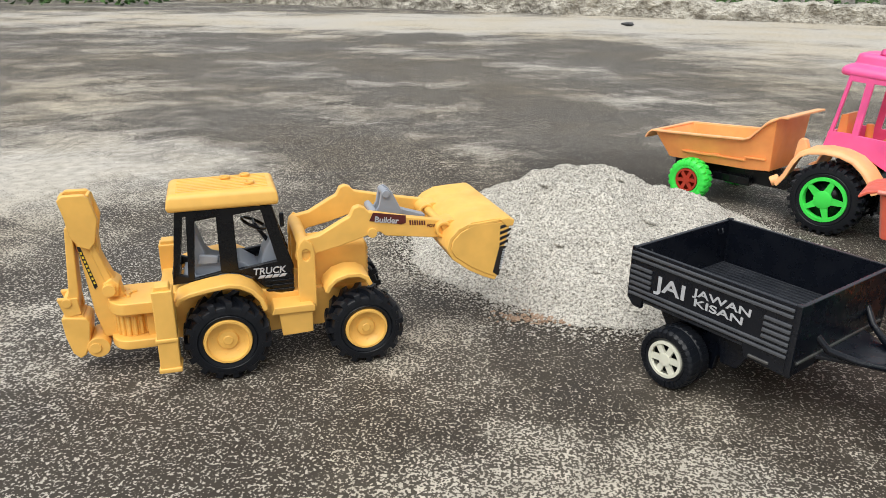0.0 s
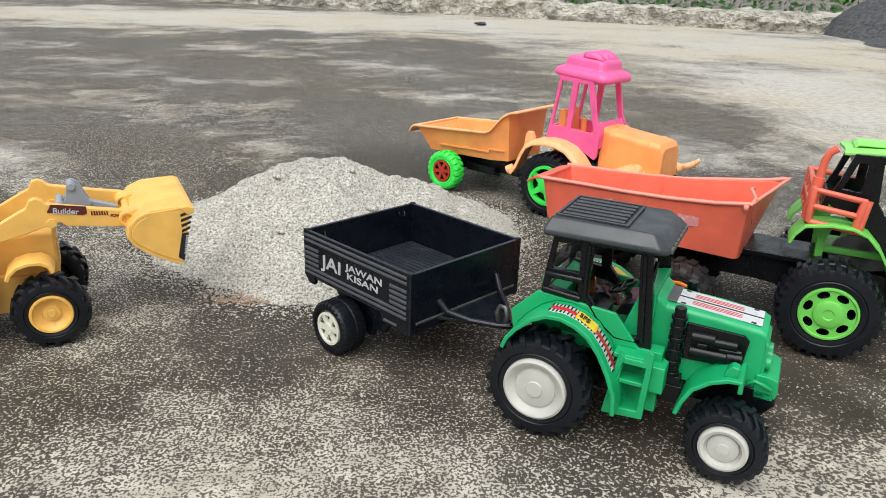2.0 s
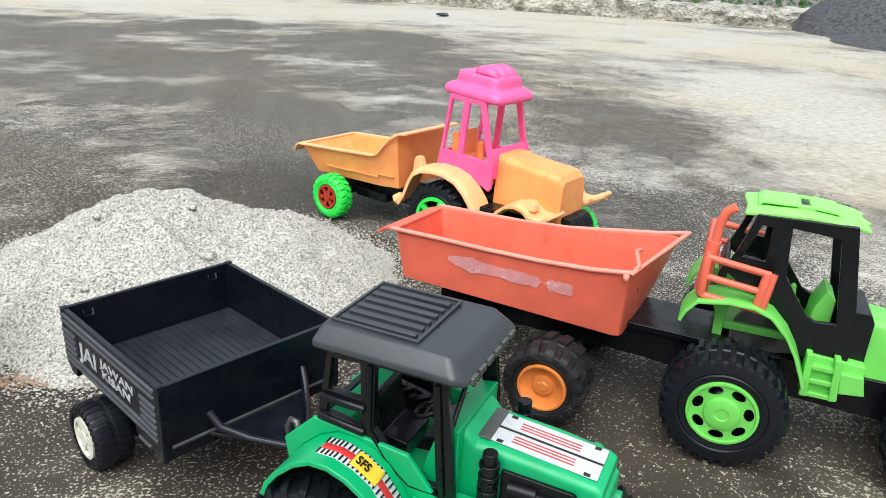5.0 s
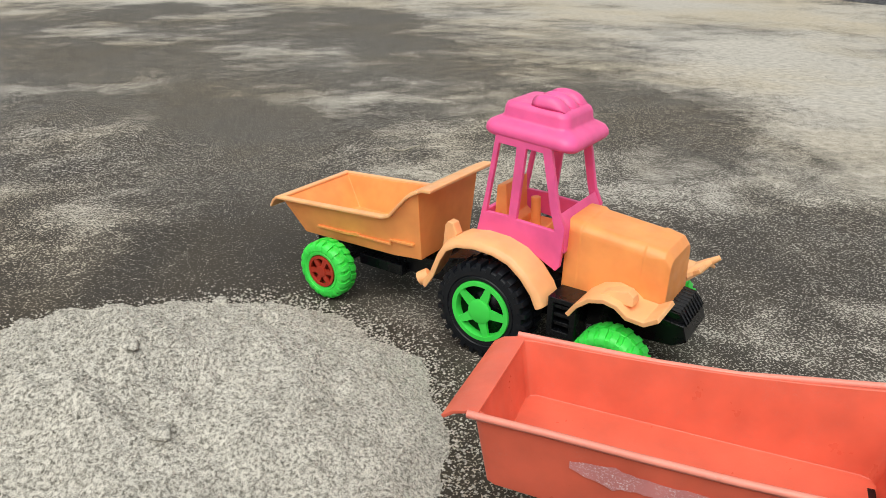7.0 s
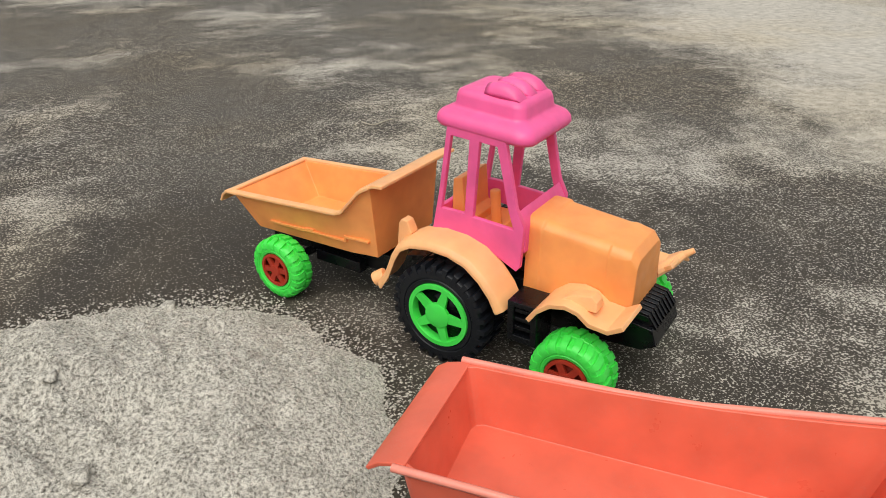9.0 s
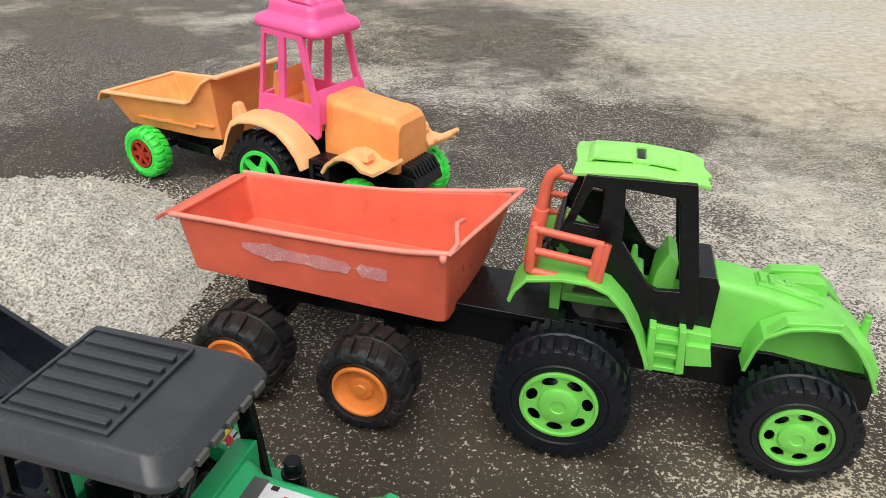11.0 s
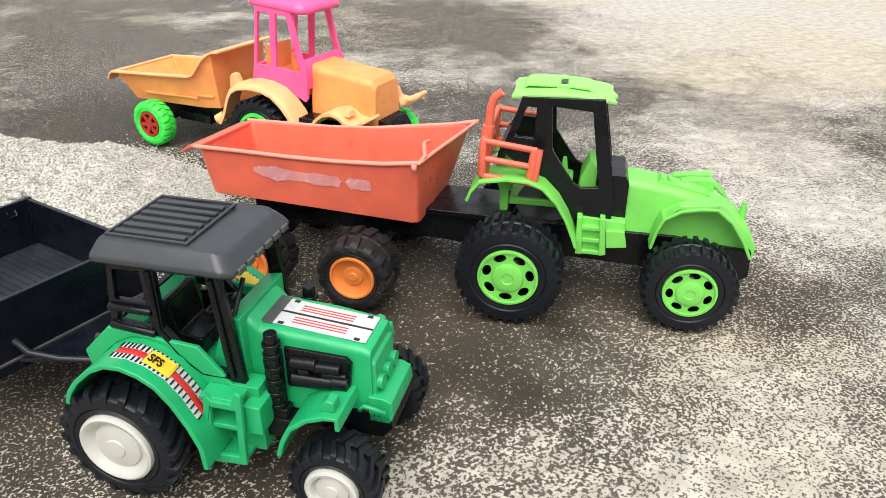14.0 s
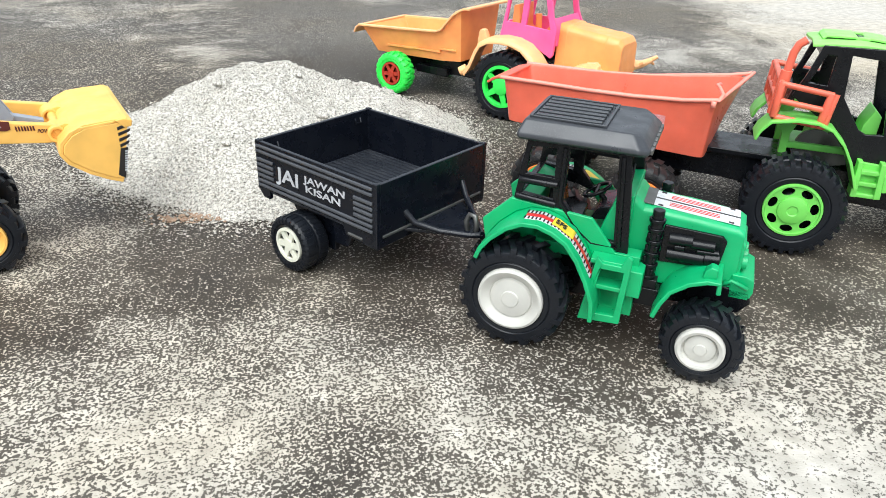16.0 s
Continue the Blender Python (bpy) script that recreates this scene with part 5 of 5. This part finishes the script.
# ---- pink and orange tractor with orange trailer ----
def pink_tractor():
    v = thing("toy_tractor", place(0.4205, 0.832, -46), "orange toy tractor with open pink cab and green wheels", "toy tractor", "toy tractors")
    cy = 54.0
    bm = bmesh.new()
    prism(bm, [(-60, 34), (20, 30), (60, 34), (140, 38), (150, 44), (146, 56), (60, 66), (-20, 66), (-60, 56)], 30, 78)
    part("chassis", bm, BLACK, v, bevel=0.8)
    bm = bmesh.new()
    loft(bm, [section(50, 26, 82, 60, 118, 8, 0.9), section(62, 24, 84, 60, 117, 9, 0.92), section(64, 25, 83, 60, 115.5, 9, 0.92), section(110, 26, 82, 60, 111, 9, 0.92), section(112, 25, 83, 60, 111.5, 9, 0.92), section(126, 26, 82, 58, 109, 9, 0.9), section(131, 28, 80, 58, 103, 8, 0.9)])
    part("hood", bm, ORANGE, v, "orange hood with rounded front", bevel=0.8)
    bm = bmesh.new()
    tube(bm, [(126, 84, 70), (134, 100, 72), (139, 112, 75), (146, 114, 80)], 5.5, 10, 2.2)
    tube(bm, [(138, 110, 75), (142, 116, 70)], 3.0, 8, 1.5)
    part("side_peg", bm, PEACH, v, "peach side lug with torn tip", bevel=0.3)
    for s, (a, b) in zip((1, -1), both(-8, 20, cy)):
        bm = bmesh.new()
        line = [(-62, 48), (-54, 60), (-47, 77), (-40, 88), (-28, 95), (-10, 98), (8, 97), (24, 92), (37, 82), (47, 70), (53, 58)]
        secs = []
        for k, (x, z) in enumerate(line):
            (x0, z0), (x1, z1) = line[max(0, k - 1)], line[min(len(line) - 1, k + 1)]
            dd = math.hypot(x1 - x0, z1 - z0)
            ux, uz = -(z1 - z0) / dd, (x1 - x0) / dd
            ys = [a + (b - a) * f for f in ((0, 0.1, 0.3, 0.6, 1.0) if s > 0 else (1.0, 0.9, 0.7, 0.4, 0.0))]
            drop = (5.0, 1.6, 0.2, 0.0, 0.0)
            secs.append([(x - ux * q, y, z - uz * q) for y, q in zip(ys, drop)] + [(x - ux * (q + 3), y, z - uz * (q + 3)) for y, q in zip(ys[::-1], drop[::-1])])
        loft(bm, secs)
        tube(bm, [(-66, a + 6 if s > 0 else b - 6, 47), (-58, a + 10 if s > 0 else b - 10, 52)], 6, 12)
        prism(bm, [(-48, 78), (-46, 98), (-43, 102), (-38, 101), (-34, 92), (-40, 82)], *((b - 14, b - 5) if s > 0 else (a + 5, a + 14)))
        part("rear_fender", bm, PEACH, v, "peach curved rear fender", bevel=1.2)
        bm = bmesh.new()
        strip(bm, [(70, 60), (76, 69), (86, 77), (98, 80), (108, 78), (116, 72), (128, 71), (137, 77)], 3.5, a, b + 6 if s > 0 else b)
        loft(bm, [[(x, a + 8, 76), (x, b - 6, 76), (x, b - 8, z), (x, a + 10, z)] for x, z in ((92, 79), (100, 83.5), (112, 85.5), (116, 82), (117, 77))])
        part("front_fender", bm, PEACH, v, "peach wavy front fender", bevel=1.4)
        bm = bmesh.new()
        plate(bm, [(54, 36), (77, 36), (77, 68), (54, 68)], [[(59, 41), (72, 41), (72, 64), (59, 64)]], a + 4, b)
        ladder = part("step_frame", bm, BLACK, v, bevel=0.6)
        for z in (45, 52, 59):
            bm = bmesh.new()
            box(bm, 58, 73, a + 6, b, z, z + 3)
            part("step", bm, BLACK, ladder, bevel=0.4)
    bm = bmesh.new()
    prism(bm, [(128, 64), (141, 63), (145, 57), (130, 54)], 34, 78)
    bumper = part("front_bumper", bm, BLACK, v, "black ribbed front bumper", bevel=0.5)
    for k in range(8):
        bm = bmesh.new()
        y = 34.5 + 5.5 * k
        prism(bm, [(130, 63), (142, 62), (147, 55), (145, 54.5), (141, 64.5), (131, 66)], y, y + 3.6)
        part("rib", bm, BLACK, bumper, bevel=0.5)
    # pink cab
    outer = [(-23, 95), (-10, 95), (10, 93), (30, 87), (48, 78), (51, 82), (53, 114), (47, 126), (37, 174), (-9, 177), (-16, 130)]
    wins = [[(-15, 113), (-6, 170), (9, 169), (5, 113)], [(12, 112), (17, 169), (31, 168), (40, 126), (45, 110)]]
    for a, b in both(18, 22, cy):
        bm = bmesh.new()
        plate(bm, outer, wins, a, b)
        part("cab_side", bm, PINK, v, bevel=0.9)
    bm = bmesh.new()
    prism(bm, [(46, 92), (52.5, 92), (52.5, 113), (47, 124)], 22, 86)
    part("cab_front", bm, PINK, v, bevel=0.9)
    for x0, x1, z0, z1 in ((-22, -18, 93, 112), (31, 36, 168, 174), (-9, -5, 170, 176)):
        bm = bmesh.new()
        box(bm, x0, x1, 22, 86, z0, z1)
        part("cab_beam", bm, PINK, v, bevel=0.9)
    bm = bmesh.new()
    box(bm, -20, 48, 27, 81, 84, 94)
    prism(bm, [(-18, 92), (0, 92), (0, 100), (-6, 104), (-8, 132), (-16, 130)], 36, 72)
    prism(bm, [(30, 92), (46, 92), (46, 118), (40, 116), (30, 104)], 30, 78)
    tube(bm, [(14, 50, 92), (12, 50, 122)], 4.0, 12)
    part("seat", bm, ORANGE, v, "orange moulded seat and controls", bevel=1.0)
    bm = bmesh.new()

    def slab(inset, z, r):
        """A rounded outline of the roof, a little lower towards the front."""
        x0, x1, y0, y1 = -22 + inset, 55 - inset, 17 + inset, 91 - inset
        out = []
        for px, py, q0 in ((x1 - r, y1 - r, 0), (x0 + r, y1 - r, 1), (x0 + r, y0 + r, 2), (x1 - r, y0 + r, 3)):
            for k in range(6):
                q = math.pi / 2 * (q0 + k / 5)
                px2 = px + r * math.cos(q)
                out.append((px2, py + r * math.sin(q), z - 1.0 - 0.085 * (px2 - 14)))
        return out

    loft(bm, [slab(*p) for p in ((5, 174, 8), (1.5, 174.5, 10), (0, 177, 11), (0.4, 180.5, 11), (2.5, 183.5, 10), (6, 185.5, 9), (9.5, 187, 8), (10.6, 189, 8), (11.2, 194.5, 8), (12.4, 197.6, 8), (15.5, 199.2, 7), (19, 199.4, 6))])
    roof = part("roof", bm, PINK, v, "pink stepped cab roof with rounded corners", bevel=0)
    for y in (39, 54, 69):
        bm = bmesh.new()
        rows = []
        for k in range(7):
            t = k / 6
            x = 12 + 27 * t
            h = 9.5 * math.sqrt(max(0.0, 1 - (1.7 * (t - 0.42)) ** 2)) + 0.6
            rows.append([(x, y + 7.6 * math.cos(q) * (0.7 + 0.3 * h / 10), 197 - 0.085 * (x - 14) + h * math.sin(q)) for q in [math.pi * j / 8 for j in range(9)]])
        loft(bm, rows)
        part("roof_lamp", bm, PINK, roof, bevel=0)
    wheels(v, [(0, -12, 0, 0.3), (0, 120, 1, 0.6)], 41, 30, 25.5, RUBBER, NEON, "spoke", 26, 3.2, "block", "black knobbly tyre", "green five-spoke rim")
    wheels(v, [(106, -17, 0, 0.2), (106, 125, 1, 0.5)], 28.5, 27, 15.6, NEON, HUBRED, "star", 20, 2.2, "rib", "bright green lugged tyre", "dark red star hub", core=HUBRED)


def orange_trailer():
    v = thing("toy_trailer", place(0.300, 0.958, -46), "orange plastic toy tipping trailer with bright green wheels", "toy trailer", "toy trailers")
    cy = 54.0
    bm = bmesh.new()
    prism(bm, [(-42, 30), (110, 30), (136, 38), (136, 46), (110, 48), (-42, 46)], 34, 74)
    box(bm, 20, 70, 24, 84, 28, 38)
    tube(bm, [(3, 4, 28), (3, 118, 28)], 4, 12)
    part("chassis", bm, BLACK, v, bevel=0.7)

    def rim_ring(pts, y0, y1):
        return [(x, y0, z) for x, z in pts] + [(x, y1, z) for x, z in pts[::-1]]

    # rim line from tail to raised nose
    top = [(-64, 80), (0, 84), (66, 89), (77, 99), (87, 111), (98, 118)]
    low = [(-42, 47), (0, 48), (66, 50), (76, 51), (84, 52), (96, 53)]
    bm = bmesh.new()
    inner_top = [(-60, 80), (0, 84), (66, 89), (77, 99), (87, 111), (95, 117)]
    inner_low = [(-38, 51), (0, 51.5), (66, 53), (76, 54), (84, 55), (93, 56)]
    loft(bm, [rim_ring(low, 18, 96), rim_ring(top, 10, 104), rim_ring(inner_top, 12.6, 101.4), rim_ring(inner_low, 20.8, 93.2)])
    tub = part("bin", bm, ORANGE, v, "orange bin with stepped rim", bevel=0.8)
    bm = bmesh.new()
    for y0, y1 in ((5, 12), (102, 108)):
        strip(bm, [(-68, 81.5), (0, 85.8), (62, 90.2), (69, 93), (78, 103), (88, 114), (100, 121)], 2.6, y0, y1)
    strip(bm, [(-77, 70), (-73, 77), (-67, 81.5), (-60, 82.5)], 2.4, 6, 107)
    strip(bm, [(86, 112), (92, 117.5), (103, 122.5), (113, 123.5)], 2.8, 6, 107)
    part("bin_rim", bm, PEACH, tub, "peach flared rim", bevel=0.7)
    bm = bmesh.new()
    prism(bm, [(-22, 60), (20, 62), (20, 63), (30, 63.5), (30, 62), (64, 63), (64, 67), (90, 68), (90, 66), (66, 65), (66, 61), (20, 60), (18, 59), (-22, 58)], 13.2, 17)
    part("bin_rib", bm, ORANGE, tub, bevel=0.3)
    wheels(v, [(3, -11, 0, 0.0), (3, 133, 1, 0.5)], 27.8, 20, 15, NEON, HUBRED, "star", 20, 2.2, "rib", "bright green lugged tyre", "dark red star hub", core=HUBRED)


# ---- setting ----
def ground_sheet():
    bm = bmesh.new()
    xs = [-400, -60, -12, -4, -2] + [-1 + 0.04 * k for k in range(90)] + [3, 5, 12, 60, 400]
    ys = [-400, -60, -8, -2, -0.6] + [-0.4 + 0.04 * k for k in range(65)] + [2.6, 3.6, 5, 8, 16, 60, 400]
    grid = [[bm.verts.new((x, y, 0.0012 * (noise.noise((x * 3, y * 3, 0)) - 0.4) if -1 < x < 2.6 and -0.4 < y < 2.2 else 0.0)) for y in ys] for x in xs]
    for i in range(len(xs) - 1):
        for j in range(len(ys) - 1):
            bm.faces.new((grid[i][j], grid[i + 1][j], grid[i + 1][j + 1], grid[i][j + 1]))
    me = bpy.data.meshes.new("ground")
    bm.to_mesh(me)
    bm.free()
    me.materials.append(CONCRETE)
    me.polygons.foreach_set("use_smooth", [True] * len(me.polygons))
    tagged(new("ground", me), "weathered grey concrete yard with pale worn patches", "ground", kind="structure")


HEAP_X, HEAP_Y = 0.14, 0.785
HEAP_R = [(0, 0.23), (45, 0.20), (90, 0.165), (135, 0.175), (180, 0.19), (225, 0.20), (270, 0.222), (300, 0.232), (330, 0.235), (360, 0.23)]


def heap_radius(deg):
    for (a, r), (b, q) in zip(HEAP_R, HEAP_R[1:]):
        if a <= deg <= b:
            f = (deg - a) / (b - a)
            f = f * f * (3 - 2 * f)
            return r + (q - r) * f
    return 0.23


def heap_height(x, y):
    dx, dy = x - HEAP_X, y - HEAP_Y
    ang = math.degrees(math.atan2(dy, dx)) % 360
    R = heap_radius(ang) * (1 + 0.07 * noise.noise((math.cos(radians(ang)) * 3, math.sin(radians(ang)) * 3, 5)))
    d = math.hypot(dx, dy) / R
    h = 0.094 * max(0.0, (1 - (d ** 2 + 0.03) ** 0.5)) ** 0.95 * 1.06
    h += 0.012 * noise.noise((x * 8 + 3, y * 8, 7)) * min(1, max(0, 1.05 - d) * 1.6)
    h += (0.011 * noise.noise((x * 16, y * 16, 1)) + 0.0065 * noise.noise((x * 42, y * 42, 2)) + 0.0034 * noise.noise((x * 110, y * 110, 3))) * min(1, max(0, 1.1 - d) * 2.2)
    return h - 0.0022 + (0.0016 if d < 1 else 0) - max(0, d - 1) * 0.03


def sand_heap():
    bm = bmesh.new()
    nr, na = 110, 300
    mid = bm.verts.new((HEAP_X, HEAP_Y, heap_height(HEAP_X, HEAP_Y)))
    prev = None
    for i in range(1, nr + 1):
        row = []
        for k in range(na):
            a = 2 * math.pi * k / na
            r = heap_radius(math.degrees(a)) * 1.12 * i / nr
            x, y = HEAP_X + math.cos(a) * r, HEAP_Y + math.sin(a) * r
            row.append(bm.verts.new((x, y, heap_height(x, y))))
        for k in range(na):
            j = (k + 1) % na
            face(bm, (mid, row[k], row[j])) if prev is None else face(bm, (prev[k], row[k], row[j], prev[j]))
        prev = row
    me = bpy.data.meshes.new("sand_heap")
    bm.to_mesh(me)
    bm.free()
    me.materials.append(SAND)
    me.polygons.foreach_set("use_smooth", [True] * len(me.polygons))
    tagged(new("sand_heap", me), "heap of pale grey sand spilling over the concrete", "sand heap")


def grains(name, count, pick, size, material, label, category, seed, lift=0.0):
    """Loose grains: small uneven stones, joined as one object of stuff."""
    rnd = random.Random(seed)
    vs, fs = [], []
    for _ in range(count):
        x, y, z = pick(rnd)
        s = size * (0.5 + rnd.random())
        o = len(vs)
        for d in ((1, 0, 0), (-1, 0, 0), (0, 1, 0), (0, -1, 0), (0, 0, 1), (0, 0, -1)):
            vs.append((x + d[0] * s * (0.7 + 0.6 * rnd.random()), y + d[1] * s * (0.7 + 0.6 * rnd.random()), z + d[2] * s * 0.7 + lift))
        for t in ((0, 2, 4), (2, 1, 4), (1, 3, 4), (3, 0, 4), (2, 0, 5), (1, 2, 5), (3, 1, 5), (0, 3, 5)):
            fs.append(tuple(o + k for k in t))
    me = bpy.data.meshes.new(name)
    me.from_pydata(vs, [], fs)
    me.materials.append(material)
    tagged(new(name, me), label, category, kind="stuff")


def on_heap(rnd):
    a, f = rnd.random() * 2 * math.pi, rnd.random() ** 0.6
    r = heap_radius(math.degrees(a)) * f * 1.0
    x, y = HEAP_X + math.cos(a) * r, HEAP_Y + math.sin(a) * r
    return x, y, max(heap_height(x, y), 0) + 0.0003


def round_heap(rnd):
    a = rnd.random() * 2 * math.pi
    r = heap_radius(math.degrees(a)) * (0.93 + abs(rnd.gauss(0, 0.11)))
    return HEAP_X + math.cos(a) * r, HEAP_Y + math.sin(a) * r, 0.0007


def stone_wall():
    """A low rubble wall: one rough mesh, its face and top uneven."""
    bm = bmesh.new()
    cols, ring_n = 520, 9
    prev = None
    for i in range(cols + 1):
        x = -5.2 + 10.4 * i / cols
        row = []
        for k in range(ring_n):
            f = k / (ring_n - 1)
            y, z = (0.0, 0.14 * f / 0.55) if f < 0.55 else (0.2 * (f - 0.55) / 0.45, 0.14)
            w = 0.034 * noise.noise((x * 5, z * 9, y * 9)) + 0.02 * noise.noise((x * 14, z * 22, y * 20 + 3))
            row.append(bm.verts.new((x, y - w * (1.0 if f < 0.6 else 0.3), max(-0.01, z + w * (0.9 if f > 0.4 else 0.2)))))
        if prev:
            for k in range(ring_n - 1):
                face(bm, (prev[k], row[k], row[k + 1], prev[k + 1]))
        prev = row
    me = bpy.data.meshes.new("wall_low")
    bmesh.ops.recalc_face_normals(bm, faces=bm.faces)
    bm.to_mesh(me)
    bm.free()
    me.materials.append(STONE)
    wall = new("wall_low", me)
    thick = wall.modifiers.new("depth", "SOLIDIFY")
    thick.thickness = 0.02
    wall.matrix_world = Matrix.Translation((0.9, 6.5, 0)) @ Matrix.Rotation(radians(-24), 4, "Z")
    tagged(wall, "low rough stone and mortar boundary wall", "wall", kind="structure")


def foliage():
    rnd = random.Random(11)
    for name, x0, x1, y0, y1, count, z1 in (("hedge", -1.5, 7.5, 6.85, 8.3, 5200, 0.9), ("hedge", -6.5, -3.2, 6.6, 8.2, 1500, 0.5)):
        vs, fs = [], []
        for _ in range(count):
            x = rnd.uniform(x0, x1)
            y = rnd.uniform(y0, y1) - (0.445 * (x - 0.9) if x1 > 0 else 0)
            z = z1 * rnd.random() ** 1.3
            s = 0.035 + 0.06 * rnd.random()
            d = Vector((rnd.gauss(0, 1), rnd.gauss(0, 1), rnd.gauss(0.2, 0.7))).normalized()
            u = d.orthogonal().normalized() * s * 0.4
            c = Vector((x, y, z))
            o = len(vs)
            nrm = d.cross(u).normalized() * s * 0.12
            vs += [tuple(c), tuple(c + d * s * 0.5 + u + nrm), tuple(c + d * s), tuple(c + d * s * 0.5 - u + nrm)]
            fs += [(o, o + 1, o + 2), (o, o + 2, o + 3)]
        me = bpy.data.meshes.new(name)
        me.from_pydata(vs, [], fs)
        me.materials.append(LEAF)
        tagged(new(name, me), "dense green leafy plants behind the yard", "plants", kind="stuff")


def dark_heap():
    bm = bmesh.new()
    n = 80
    grid = []
    for i in range(n + 1):
        row = []
        for j in range(n + 1):
            u, w = i / n * 2 - 1, j / n * 2 - 1
            x, y = 4.7 + u * 2.3, 4.0 + w * 2.7
            d1 = math.hypot(x - 4.33, y - 5.05) / 0.85
            d2 = math.hypot(((x - 4.7) * 0.914 - (y - 4.0) * 0.406) / 1.55, ((x - 4.7) * 0.406 + (y - 4.0) * 0.914) / 2.5)
            edge = 0.92 + 0.12 * noise.noise((x * 1.3, y * 1.3, 4))
            h = 0.44 * max(0.0, 1 - d1) ** 0.8 + 0.12 * max(0.0, 1 - d2 / edge) ** 0.6
            h += (0.09 * noise.noise((x * 3 + y, y * 2, 2)) + 0.03 * noise.noise((x * 9, y * 9, 6))) * min(1.0, max(0.0, edge - d2) * 2)
            row.append(bm.verts.new((x, y, h - 0.01 if d2 < edge else -0.03)))
        grid.append(row)
    for i in range(n):
        for j in range(n):
            face(bm, (grid[i][j], grid[i + 1][j], grid[i + 1][j + 1], grid[i][j + 1]))
    me = bpy.data.meshes.new("dark_heap")
    bm.to_mesh(me)
    bm.free()
    me.materials.append(SOIL)
    me.polygons.foreach_set("use_smooth", [True] * len(me.polygons))
    tagged(new("gravel_heap", me), "heap of dark grey gravel against the low wall", "gravel heap")


def white_sack():
    bm = bmesh.new()
    n = 24
    for side in (1, -1):
        grid = []
        for i in range(n + 1):
            row = []
            for j in range(n + 1):
                u, w = i / n * 2 - 1, j / n * 2 - 1
                h = 75 * max(0.0, (1 - u ** 4) * (1 - w ** 4)) ** 0.6 * (1 + 0.25 * noise.noise((u * 3, w * 3, 1)))
                row.append(bm.verts.new((u * 620, w * 210, 80 + side * h * (1 if side > 0 else 0.95))))
            grid.append(row)
        for i in range(n):
            for j in range(n):
                face(bm, (grid[i][j], grid[i + 1][j], grid[i + 1][j + 1], grid[i][j + 1]))
    bmesh.ops.remove_doubles(bm, verts=bm.verts, dist=0.5)
    ob = part("white_sack", bm, STICKER, None, bevel=0)
    ob.matrix_world = Matrix.Translation((5.75, 6.25, 0)) @ Matrix.Rotation(radians(48), 4, "Z")
    tagged(ob, "full white plastic sack lying on the concrete", "sack")


def twig():
    bm = bmesh.new()
    tube(bm, [(0, 0, 1.5), (6, -14, 2.5), (14, -22, 2), (24, -16, 2), (36, -8, 3), (48, 2, 2)], 1.0, 6)
    tube(bm, [(-8, -2, 1.2), (-12, -12, 1.5), (-9, -18, 1.2)], 0.8, 6)
    ob = part("dry_twig", bm, TWIG, None, bevel=0)
    ob.matrix_world = Matrix.Translation((0.425, 1.44, 0))
    tagged(ob, "small pale dry twig lying on the concrete", "twig")


def clods():
    rnd = random.Random(3)
    for x, y, s, m, lab in ((0.192, 0.703, 0.009, SAND, "pale lump of caked sand on the heap"), (0.235, 0.652, 0.007, SAND, "pale lump of caked sand on the heap"), (0.10, 0.66, 0.006, SAND, "pale lump of caked sand on the heap"), (1.0, 5.0, 0.055, SOIL, "flat dark stone on the concrete"), (0.13, 0.62, 0.005, SAND, "pale lump of caked sand on the heap"),
                            (0.02, 0.905, 0.008, SAND, "lump of caked sand at the foot of the heap"), (0.045, 0.925, 0.005, SAND, "lump of caked sand at the foot of the heap"), (0.13, 0.945, 0.006, SAND, "lump of caked sand at the foot of the heap"), (0.205, 0.935, 0.009, SAND, "lump of caked sand at the foot of the heap"), (0.235, 0.925, 0.005, SAND, "lump of caked sand at the foot of the heap"),
                            (0.17, 0.76, 0.007, SAND, "pale lump of caked sand on the heap"), (0.09, 0.74, 0.006, SAND, "pale lump of caked sand on the heap"), (0.22, 0.80, 0.007, SAND, "pale lump of caked sand on the heap")):
        bm = bmesh.new()
        bmesh.ops.create_icosphere(bm, subdivisions=2, radius=1000 * s)
        for vt in bm.verts:
            vt.co *= 0.8 + 0.4 * noise.noise(vt.co * (1.5 / (1000 * s)))
            vt.co.z *= 0.5 if m is SAND else 0.25
        ob = part("sand_lump" if m is SAND else "stone", bm, m, None, bevel=0)
        ob.matrix_world = Matrix.Translation((x, y, (max(0, heap_height(x, y)) if y < 2 else 0) + s * 0.25))
        tagged(ob, lab, "lump" if m is SAND else "stone")


backhoe_loader()
green_tractor()
black_trailer()
lime_tractor()
red_trailer()
pink_tractor()
orange_trailer()
ground_sheet()
sand_heap()
stone_wall()
foliage()
dark_heap()
white_sack()
twig()
clods()
grains("sand_grains", 16000, on_heap, 0.0011, SAND, "coarse pale grains over the sand heap", "sand", 1)
grains("spilled_sand", 9000, round_heap, 0.0010, SAND, "loose pale sand grains spilled round the heap", "sand", 2)
grains("clay_crumbs", 170, lambda r: (0.078 + r.gauss(0, 0.019), 0.577 + r.gauss(0, 0.006), 0.0008), 0.0015, CLAY, "crumbled brown clay beside the sand heap", "clay crumbs", 5)
